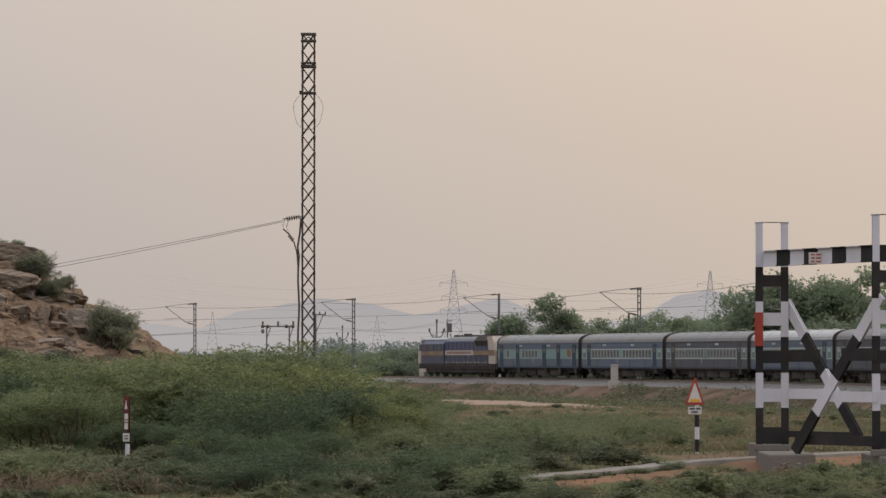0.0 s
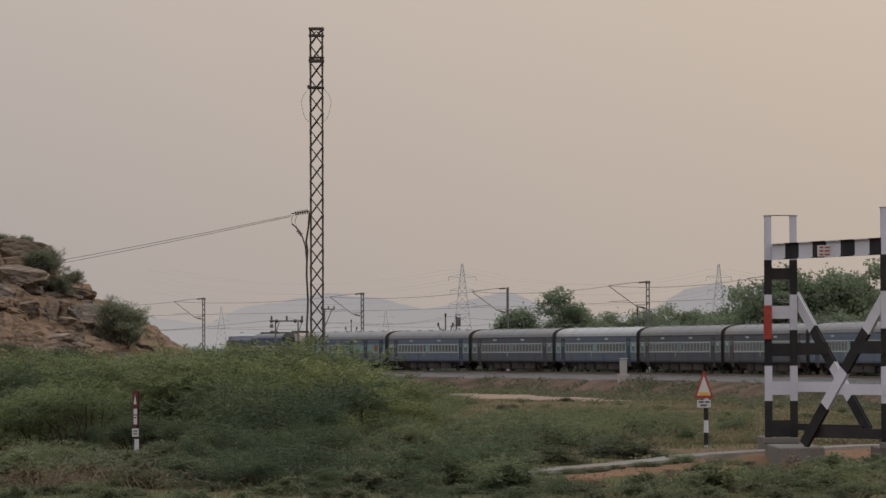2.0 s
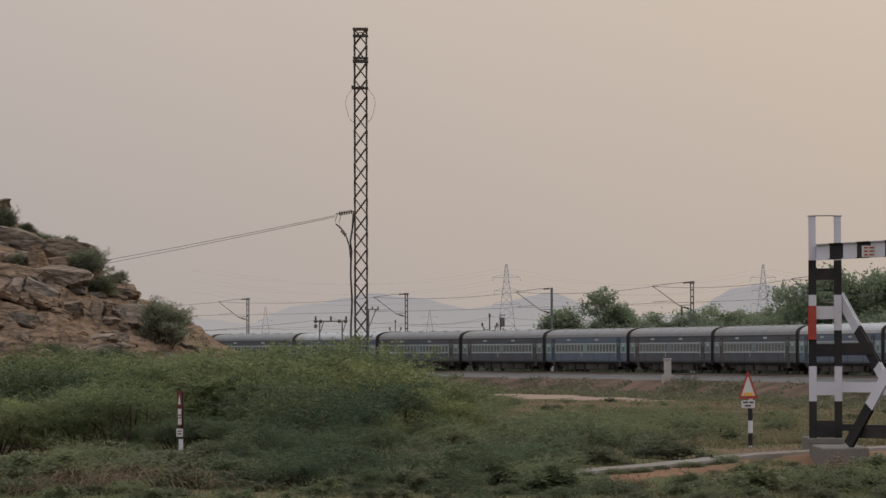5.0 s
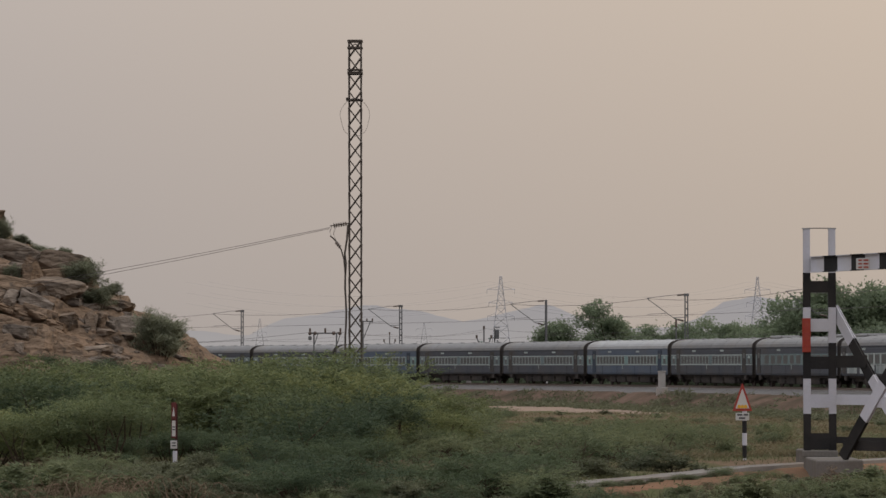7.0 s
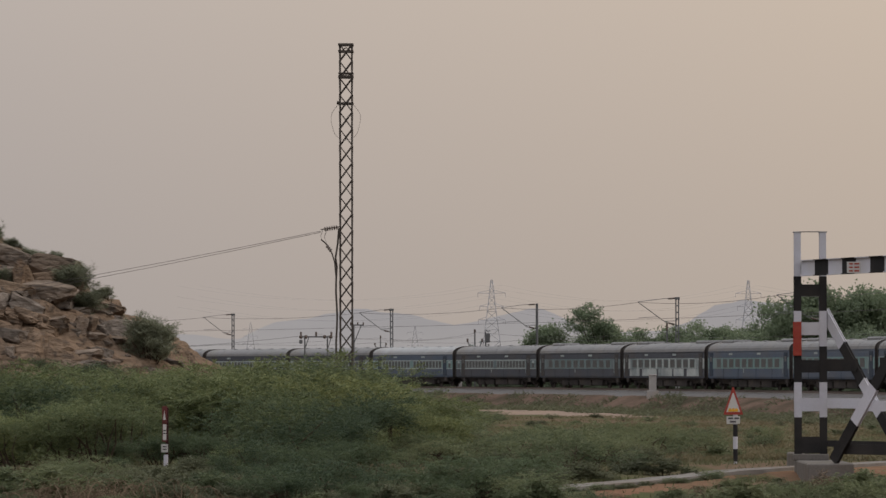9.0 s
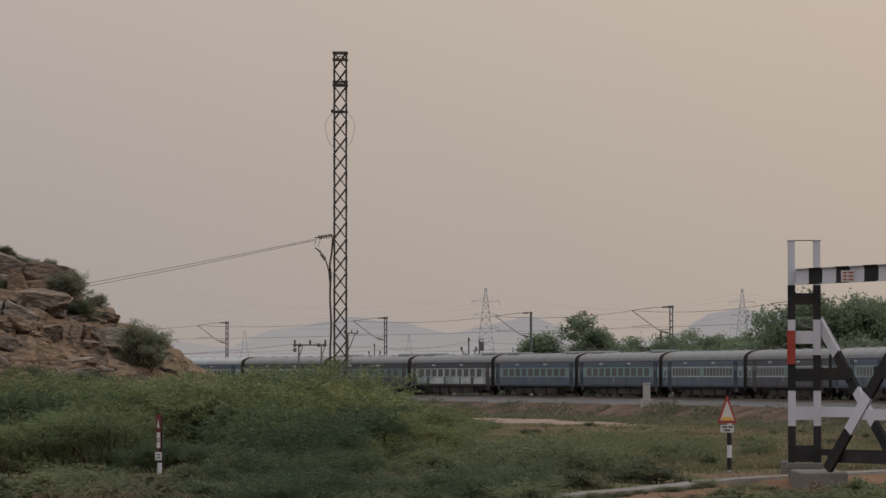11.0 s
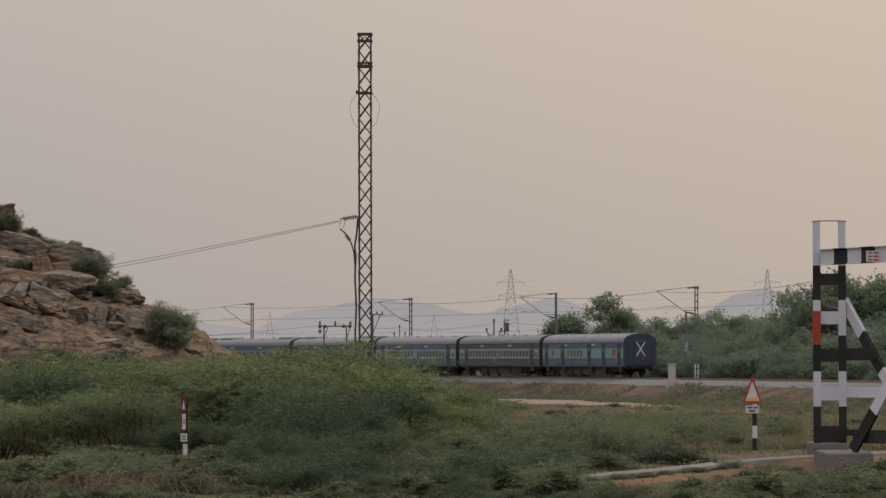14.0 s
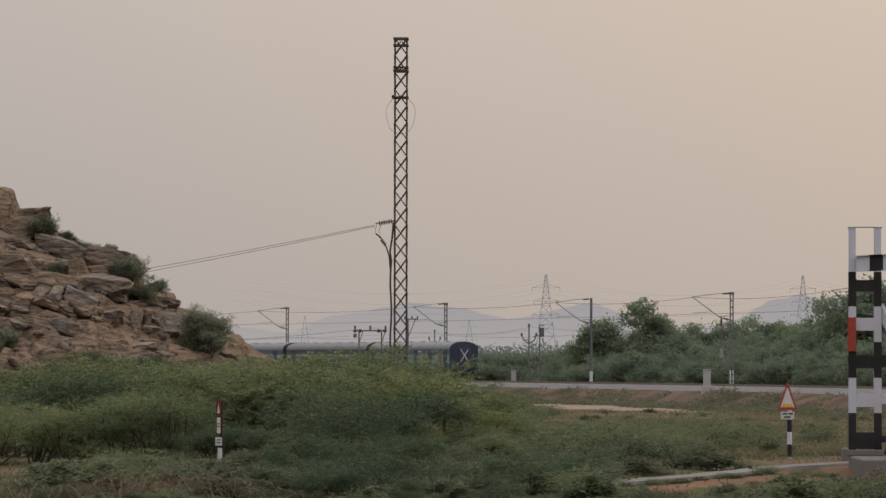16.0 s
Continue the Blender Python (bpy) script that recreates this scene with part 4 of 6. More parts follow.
    raker((rx + 0.12, ry, z_hi + 0.1), (8.46, 100.6, 0.34), -0.1, 0.285, (0.0, 0.27, 0.52, 0.75, 1.0))
    # horizontal ties
    rear, front = Vector((lx + gap, ly + 0.1, 0)), Vector((rx, ry - 0.1, 0))
    rear_end, front_end = Vector((10.00, 101.7, 0)), Vector((8.49, 100.7, 0))
    for (z, h, mat, s0, e0) in ((1.70, 0.25, "white", 0.0, 0.62), (2.64, 0.30, "black", 0.0, 0.50), (0.70, 0.16, "black", 0.0, 1.0)):
        part("tie_beam", bar(rear.lerp(rear_end, s0) + Vector((0, 0, z)), rear.lerp(rear_end, e0) + Vector((0, 0, z)), h, 0.05), M[mat], g)
    for (z, h, mat, s0, e0) in ((1.67, 0.25, "white", 0.0, 0.72), (2.67, 0.30, "black", 0.0, 0.42), (0.63, 0.24, "black", 0.0, 1.0)):
        part("tie_beam", bar(front.lerp(front_end, s0) + Vector((0, -0.03, z)), front.lerp(front_end, e0) + Vector((0, -0.03, z)), h, 0.05), M[mat], g)
    for k, (x, y, _) in enumerate(legs):
        bm = box(1.12, 4.2, 1.0, pose(x + 0.49 + 0.1 * k, y - (1.75 if k == 0 else -1.75), base - 0.655), 0.03)
        f = thing("foundation_block", Matrix(), "weathered concrete foundation block under the gauge", "foundation", "gauge foundations")
        part("block", bm, M["concrete"], f)
    f = thing("kerb_block", Matrix(), "low grey concrete block beside the gauge", "block")
    part("block", box(0.42, 0.6, 0.7, pose(8.11, 108, 0.05), 0.03), M["concrete"], f)


build_gauge()


# ---- road signs ----
def build_triangle_sign():
    d = 112.0
    x, g = 6.80, -0.32
    s = thing("warning_sign", pose(x, d, g), "triangular red-bordered speed breaker sign on a banded pole", "road sign")
    h = lambda z: z - g
    cuts = [0.0, h(0.07), h(0.41), h(0.74), h(1.07), h(1.40)]
    pole = part("pole", rod((0, 0, cuts[0]), (0, 0, cuts[-1]), 0.045, 10), M["steel_grey"], s)
    for i, (a, b) in enumerate(zip(cuts, cuts[1:])):
        part("painted_length", rod((0, 0, a), (0, 0, b), 0.062, 12), M["black"] if i % 2 else M["white"], pole)
    zc0, zc1 = h(1.33), h(2.06)

    def tri(w, z0, z1, y, th):
        bm = bmesh.new()
        v = [bm.verts.new(p) for p in ((-w, y, z0), (w, y, z0), (w * 0.06, y, z1), (-w * 0.06, y, z1))]
        f = bm.faces.new(v)
        r = bmesh.ops.extrude_face_region(bm, geom=[f])
        bmesh.ops.translate(bm, verts=[e for e in r["geom"] if isinstance(e, bmesh.types.BMVert)], vec=(0, th, 0))
        bmesh.ops.recalc_face_normals(bm, faces=bm.faces[:])
        return bm

    ox = 6.74 - x
    plate = part("plate", tri(0.262, zc0, zc1, -0.075, 0.012), M["red"], s, "red triangular border", pose(ox, 0, 0))
    part("face", tri(0.185, zc0 + 0.07, zc1 - 0.15, -0.081, 0.005), M["sign_white"], plate, "white centre of the triangle")
    for k in range(3):
        bm = bmesh.new()
        bmesh.ops.create_uvsphere(bm, u_segments=12, v_segments=8, radius=0.045, matrix=pose(-0.085 + 0.085 * k, -0.083, zc0 + 0.125) @ Matrix.Diagonal((0.9, 0.08, 1.1, 1)))
        part("hump_mark", bm, M["yellow"], plate, "yellow hump mark")
    part("hump_base", box(0.27, 0.006, 0.035, pose(0, -0.085, zc0 + 0.10)), M["yellow"], plate)
    note = part("notice", box(0.36, 0.012, 0.20, pose(ox, -0.07, h(1.18)), 0.004), M["sign_white"], s, "small white notice plate")
    for z, ws in ((0.05, (0.14, 0.12)), (-0.04, (0.17,))):
        x0 = -sum(ws) / 2 - 0.01
        for wd in ws:
            part("letter_bar", box(wd, 0.006, 0.05, pose(ox + x0 + wd / 2, -0.079, h(1.18) + z)), M["ink"], note)
            x0 += wd + 0.03


build_triangle_sign()


def build_marker_sign():
    d = 107.0
    g = -0.05
    s = thing("marker_post", pose(-8.07, d, g), "narrow red, black and white marker signs on a slim post", "marker post")
    h = lambda z: z - g
    part("pole", box(0.075, 0.06, h(1.60), pose(0.03, 0, h(1.60) / 2), 0.008), M["post_dark"], s, "dark reddish slim post")
    part("pole_foot", rod((0, -0.02, 0), (0, -0.02, h(0.39)), 0.06, 10), M["white"], s, "white painted foot of the post")
    for (z0, z1, w, mat, lab) in ((1.18, 1.63, 0.13, "maroon", "dark red plate with a white triangle"), (0.72, 1.21, 0.125, "maroon_rim", "narrow white plate with a dark red rim"), (0.45, 0.66, 0.17, "sign_white", "small white notice plate")):
        pl = part("plate", box(w, 0.012, z1 - z0, pose(-0.03, -0.05, h((z0 + z1) / 2)), 0.004), M["maroon" if mat == "maroon_rim" else mat], s, lab)
        if mat == "maroon_rim":
            part("white_face", box(0.088, 0.006, (z1 - z0) * 0.82, pose(-0.03, -0.058, h((z0 + z1) / 2))), M["sign_white"], pl)
        if mat == "maroon":
            bm = bmesh.new()
            f = [bm.verts.new(p) for p in ((-0.07, -0.062, h(z0) + 0.1), (0.0, -0.062, h(z0) + 0.1), (-0.035, -0.062, h(z1) - 0.1))]
            bm.faces.new(f)
            part("triangle_mark", bm, M["sign_white"], pl)
        else:
            for k in range(2):
                part("letter_bar", box(w * 0.6, 0.006, 0.03, pose(-0.03, -0.063, h((z0 + z1) / 2) + 0.04 - 0.07 * k)), M["ink"], pl)


build_marker_sign()


def boundary_post(x, d, top, plinth, wide, label):
    g = thing("boundary_post", pose(x, d, 0), label, "concrete post", "posts beside the track")
    part("shaft", box(wide, wide, top - plinth, pose(0, 0, (top + plinth) / 2), 0.04), M["kerb"], g)
    part("cap", box(wide * 1.15, wide * 1.15, 0.12, pose(0, 0, top + 0.05), 0.04), M["kerb"], g)
    part("plinth", box(wide * 1.6, wide * 1.6, plinth + 1.0, pose(0, 0, plinth / 2 - 0.5), 0.04), M["kerb"], g)


boundary_post(14.64, 357, 1.88, 0.62, 0.62, "squat whitewashed concrete post on a plinth")


boundary_post(-2.21, 430.5, 1.62, 0.4, 0.5, "short whitewashed concrete post beyond the track")


# ---- overhead line ----
def ohe_mast(s, label, lattice=True):
    p, h = line(s)
    out = Vector((h.y, -h.x))
    q = p + out * 3.0
    ang = math.atan2(h.y, h.x) - math.pi / 2
    m = thing("catenary_mast", pose(q.x, q.y, 0.0, 0, 0, math.degrees(ang)), label, "catenary mast", "masts along the railway")
    top = 8.85
    if lattice:
        for k in (-0.13, 0.13):
            channel = part("channel", box(0.07, 0.14, top + 0.6, pose(k, 0, top / 2 - 0.3)), M["ohe"], m)
            part("white_band", box(0.078, 0.148, 1.2, pose(k, 0, 1.3)), M["sign_white"], channel)
        for i in range(13):
            part("batten", box(0.28, 0.03, 0.12, pose(0, -0.07, 0.9 + i * 0.6)), M["ohe"], m)
        part("head_plate", box(0.40, 0.24, 0.24, pose(0, 0, top - 0.1)), M["ohe"], m)
    else:
        bm = box(0.17, 0.02, top + 0.6, pose(0, 0.1, top / 2 - 0.3))
        add_box(bm, 0.17, 0.02, top + 0.6, pose(0, -0.1, top / 2 - 0.3))
        add_box(bm, 0.03, 0.2, top + 0.6, pose(0, 0, top / 2 - 0.3))
        part("column", bm, M["ohe"], m)
    part("footing", box(0.8, 0.8, 0.7, pose(0, 0, 0.15), 0.03), M["concrete"], m)
    part("white_band", box(0.24, 0.24, 1.0, pose(0, 0, 1.2)), M["sign_white"], m) if not lattice else None
    tip = (-3.75, 0, top - 0.42)
    part("stay_tube", add_wire(bmesh.new(), [(0, 0, top - 0.08), (-1.3, 0, top - 0.12), tip], 0.026), M["ohe"], m)
    part("bracket_tube", add_wire(bmesh.new(), [(-0.1, 0, top - 2.45), (-1.1, 0, top - 2.25), tip], 0.036), M["ohe"], m)
    part("tie", rod((0, 0, top - 2.1), (-1.2, 0, top - 2.15), 0.03), M["ohe"], m)
    part("steady_arm", rod((-1.9, 0, top - 1.75), (-3.7, 0, top - 1.85), 0.022), M["ohe"], m)
    for a, b in (((-0.25, 0, top - 0.08), (-0.85, 0, top - 0.13)), ((-0.3, 0, top - 2.42), (-0.85, 0, top - 2.3))):
        part("insulator", rod(a, b, 0.075, 10), M["insulator"], m)
    return m


MAST_S = (-8.0, 30.0, 67.0, 103.5, 139.7, 176.1, 212.2, 250.0, 291.5, 329.0, 370.0, 410.0)
for i, s in enumerate(MAST_S):
    ohe_mast(s, "grey steel catenary mast with cantilever bracket" if i != 6 else "slim rolled-steel catenary mast with cantilever bracket", i != 6)


def overhead_wires():
    for name, z, drop, off, r, lab in (("catenary_wire", 8.4, 0.35, -0.6, 0.018, "thin sagging catenary wire above the track"), ("contact_wire", 6.9, 0.05, -0.4, 0.016, "level contact wire above the track"),
                                       ("return_wire", 5.4, 0.3, 3.4, 0.012, "thin earth wire along the masts")):
        for a, b in zip(MAST_S, MAST_S[1:]):
            pa, ha = line(a)
            pb, hb = line(b)
            qa = (pa.x + ha.y * off, pa.y - ha.x * off, z)
            qb = (pb.x + hb.y * off, pb.y - hb.x * off, z)
            w = part(name, add_wire(bmesh.new(), sag(qa, qb, drop, 8), r), M["wire"], None)
            tagged(w, lab, "wire", "wires along the railway")


overhead_wires()


# ---- small line-side poles ----
def low_pole(x, d, top, label, arms):
    z0 = -1.2
    g = thing("distribution_pole", pose(x, d, z0), label, "pole", "low poles")
    part("pole", rod((0, 0, 0), (0, 0, top - z0), 0.09, 8, 0.07), M["ohe"], g)
    arms(g, top - z0)
    return g


def arms_trident(g, h):
    bm = bmesh.new()
    for x in (-1, 1):
        add_rod(bm, (0, 0, h - 1.9), (x * 0.55, 0, h - 1.55), 0.06)
        add_rod(bm, (x * 0.55, 0, h - 1.55), (x * 0.75, 0, h - 1.0), 0.06)
    part("crossarm", bm, M["ohe"], g)
    for x, z in ((-0.75, h - 0.95), (0.75, h - 0.95), (0, h)):
        part("insulator", rod((x, 0, z - 0.2), (x, 0, z + 0.15), 0.10, 8), M["insulator"], g)


def arms_box(g, h):
    part("transformer", box(0.42, 0.4, 0.95, pose(0.24, 0, h - 0.6), 0.06), M["ohe"], g)
    part("bushing", rod((0.3, 0, h - 1.2), (0.42, 0, h - 1.8), 0.09), M["steel_grey"], g)
    part("strut", rod((-0.1, 0, h + 0.1), (0.5, 0, h + 0.1), 0.05), M["ohe"], g)


low_pole(-0.64, 430, 6.38, "slim pole with a three-armed insulator head", arms_trident)
low_pole(0.46, 425, 6.22, "slim pole carrying a small dark transformer", arms_box)
low_pole(-13.47, 560, 6.76, "far slim pole with a three-armed insulator head", arms_trident)


def arms_slim(g, h):
    part("cable_box", box(0.3, 0.3, 0.9, pose(0, 0, h - 2.6), 0.05), M["steel_grey"], g)
    part("insulator", rod((0, 0, h), (0, 0, h + 0.7), 0.09, 8), M["insulator"], g)


def arms_tee(g, h):
    part("crossarm", box(1.0, 0.08, 0.08, pose(0.25, 0, h - 0.05)), M["ohe"], g)
    part("strut", rod((0.55, 0, h - 0.08), (0.05, 0, h - 1.3), 0.03), M["ohe"], g)
    for x in (-0.2, 0.3, 0.7):
        part("insulator", rod((x, 0, h - 0.02), (x, 0, h + 0.16), 0.05, 8), M["insulator"], g)


low_pole(-9.15, 300, 5.72, "slim pole with a short crossarm and strut", arms_tee)
low_pole(17.43, 392, 6.04, "slim grey pole with an insulator before the trees", arms_slim)


def two_pole_gantry():
    d = 300.0
    g = thing("switch_gantry", pose(-11.84, d, -1.2), "low two-pole gantry with insulators", "gantry")
    s = 300 / 7400
    top = 4.83 + 1.2
    for x in (-20 * s, 20 * s):
        part("pole", rod((x, 0, 0), (x, 0, top + 0.05), 0.05, 8), M["ohe"], g)
        part("strut", rod((x, 0, top - 0.9), (x + 0.3, 0, top), 0.03), M["ohe"], g)
    part("beam", box(58 * s, 0.12, 0.10, pose(0, 0, top)), M["ohe"], g)
    for x in (-27, 0, 27):
        ins = part("insulator", rod((x * s, 0, top), (x * s, 0, top + 0.36), 0.07, 8), M["insulator"], g)
    for x in (-27, -18, 15, 26):
        bm = bmesh.new()
        bmesh.ops.create_uvsphere(bm, u_segments=8, v_segments=6, radius=0.14, matrix=pose(x * s, 0, top))
        part("insulator_knob", bm, M["insulator"], g)
    bm = box(0.24, 0.24, 0.30, pose(-27 * s, 0, top - 0.35), 0.05)
    part("switch_box", bm, M["ohe"], g)


two_pole_gantry()


def low_wires():
    # thin lines strung between the low poles and away behind the hill
    ends = (((-62.0, 640.0, 6.2), (-13.47, 560.0, 6.61)), ((-13.47, 560.0, 6.61), (-0.64, 430.0, 6.14)), ((-11.84, 300.0, 5.03), (-0.64, 430.0, 5.91)),
            ((-40.0, 330.0, 4.2), (-12.73, 300.0, 4.91)), ((-0.64, 430.0, 6.26), (17.43, 392.0, 5.88)))
    for k, (p, q) in enumerate(ends):
        w = part("low_wire", add_wire(bmesh.new(), sag(p, q, 0.5, 10), 0.012), M["wire"], None)
        tagged(w, "thin slack distribution wire between low poles", "wire", "low wires")


low_wires()


# ---- power pylons ----
def build_pylon(x, d, top, label, mat):
    g = thing("power_pylon", pose(x, d, -2.0), label, "pylon", "far power pylons")
    h = top + 2.0
    hw = lambda z: 6.2 * (1 - z / h) ** 1.1 + 0.9 * (1 - 0.5 * z / h)
    lv = [h * f for f in (0, 0.2, 0.36, 0.48, 0.58, 0.67, 0.75, 0.82, 0.88, 0.94, 1.0)]
    for sx in (-1, 1):
        for sy in (-1, 1):
            part("leg", add_wire(bmesh.new(), [(sx * hw(a), sy * hw(a), a) for a in lv], 0.24, 4), mat, g)
    for k in range(4):
        bm = bmesh.new()
        for a, b in zip(lv, lv[1:]):
            add_rod(bm, (-hw(a), hw(a), a), (hw(b), hw(b), b), 0.13, 4)
            add_rod(bm, (hw(a), hw(a), a), (-hw(b), hw(b), b), 0.13, 4)
            add_rod(bm, (-hw(b), hw(b), b), (hw(b), hw(b), b), 0.13, 4)
        part("face_bracing", bm, mat, g, m=Matrix.Rotation(k * math.pi / 2, 4, "Z"))
    for f, w in ((0.86, 7.6), (0.72, 6.6), (0.58, 7.4)):
        for sx in (-1, 1):
            z = h * f
            bm = rod((sx * hw(z), 0, z), (sx * w, 0, z + 0.3), 0.22, 4)
            add_rod(bm, (sx * hw(z), 0, z + 1.8), (sx * w, 0, z + 0.3), 0.16, 4)
            arm = part("crossarm", bm, mat, g)
            part("insulator", rod((sx * w, 0, z + 0.2), (sx * w, 0, z - 2.2), 0.18, 4), mat, arm)


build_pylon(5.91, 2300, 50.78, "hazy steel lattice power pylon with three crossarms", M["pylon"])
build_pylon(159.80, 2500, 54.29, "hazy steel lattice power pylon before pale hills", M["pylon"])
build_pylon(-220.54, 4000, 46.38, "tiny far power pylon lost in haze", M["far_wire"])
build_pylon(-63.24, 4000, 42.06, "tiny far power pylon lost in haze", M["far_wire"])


def pylon_lines():
    d0, d1 = 2300, 2500
    for zf in (487, 505, 523):
        for off in (-6, 6):
            a = (5.91 + off, d0, 2.6 + (633 - zf) / 7400 * d0)
            b = (159.80 + off, d1, 2.6 + (633 - zf - 2) / 7400 * d1)
            c = (a[0] - 160, d0 - 100, a[2] - 2)
            e = (b[0] + 170, d1 + 100, b[2])
            bm = bmesh.new()
            for p, q, dr in ((a, b, 9), (c, a, 8), (b, e, 8)):
                add_wire(bm, sag(p, q, dr, 10), 0.07)
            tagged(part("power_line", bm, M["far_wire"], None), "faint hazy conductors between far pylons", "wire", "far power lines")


pylon_lines()


# ---- the train ----
COACH = 22.3


def prism(profile, x0, x1, close=True):
    """A body with the cross profile (y, z) from x0 to x1."""
    bm = bmesh.new()
    a = [bm.verts.new((x0, y, z)) for y, z in profile]
    b = [bm.verts.new((x1, y, z)) for y, z in profile]
    n = len(profile)
    for i in range(n):
        bm.faces.new((a[i], a[(i + 1) % n], b[(i + 1) % n], b[i]))
    bm.faces.new(a[::-1])
    bm.faces.new(b)
    bmesh.ops.recalc_face_normals(bm, faces=bm.faces[:])
    return bm


def mesh_of(name, bm, mat):
    me = bpy.data.meshes.new(name)
    bm.to_mesh(me)
    bm.free()
    me.materials.append(mat)
    return me


WIN = {"bay": mesh_of("window", box(0.60, 0.03, 0.68), M["glass"]), "ac": mesh_of("window", box(1.15, 0.03, 0.70), M["glass"]), "small": mesh_of("window", box(0.5, 0.03, 0.42), M["glass"])}
FRAME = {"bay": mesh_of("window_frame", box(0.76, 0.03, 0.78), M["slat"]), "ac": mesh_of("window_frame", box(1.27, 0.03, 0.82), M["band"])}
BARS = mesh_of("window_grille", add_box(box(0.60, 0.02, 0.014, pose(0, 0, 0.10)), 0.60, 0.02, 0.014, pose(0, 0, -0.10)), M["under"])


def wheel_mesh():
    bm = bmesh.new()
    bmesh.ops.create_cone(bm, cap_ends=True, segments=20, radius1=0.46, radius2=0.44, depth=0.13, matrix=pose(0, 0, 0, 90))
    bmesh.ops.create_cone(bm, cap_ends=True, segments=12, radius1=0.14, radius2=0.12, depth=0.25, matrix=pose(0, 0, 0, 90))
    return mesh_of("wheel", bm, M["under"])


WHEEL = wheel_mesh()


def bogie(parent, x, base=2.9, axles=2):
    bm = bmesh.new()
    for y in (-1.0, 1.0):
        add_box(bm, base + 1.0, 0.14, 0.22, pose(0, y, 0.62), 0.03)
        for k in range(axles):
            ax = (k / (axles - 1) - 0.5) * base
            add_box(bm, 0.36, 0.22, 0.34, pose(ax, y * 1.08, 0.47), 0.03)
            add_rod(bm, (ax + 0.35, y * 1.05, 0.4), (ax + 0.35, y * 1.05, 0.85), 0.11, 8)
    add_box(bm, 0.5, 2.2, 0.3, pose(0, 0, 0.7))
    b = part("bogie", bm, M["under"], parent, "", pose(x, 0, 0))
    for k in range(axles):
        for y in (-0.84, 0.84):
            shared("wheel", WHEEL, b, pose((k / (axles - 1) - 0.5) * base, y, 0.45))


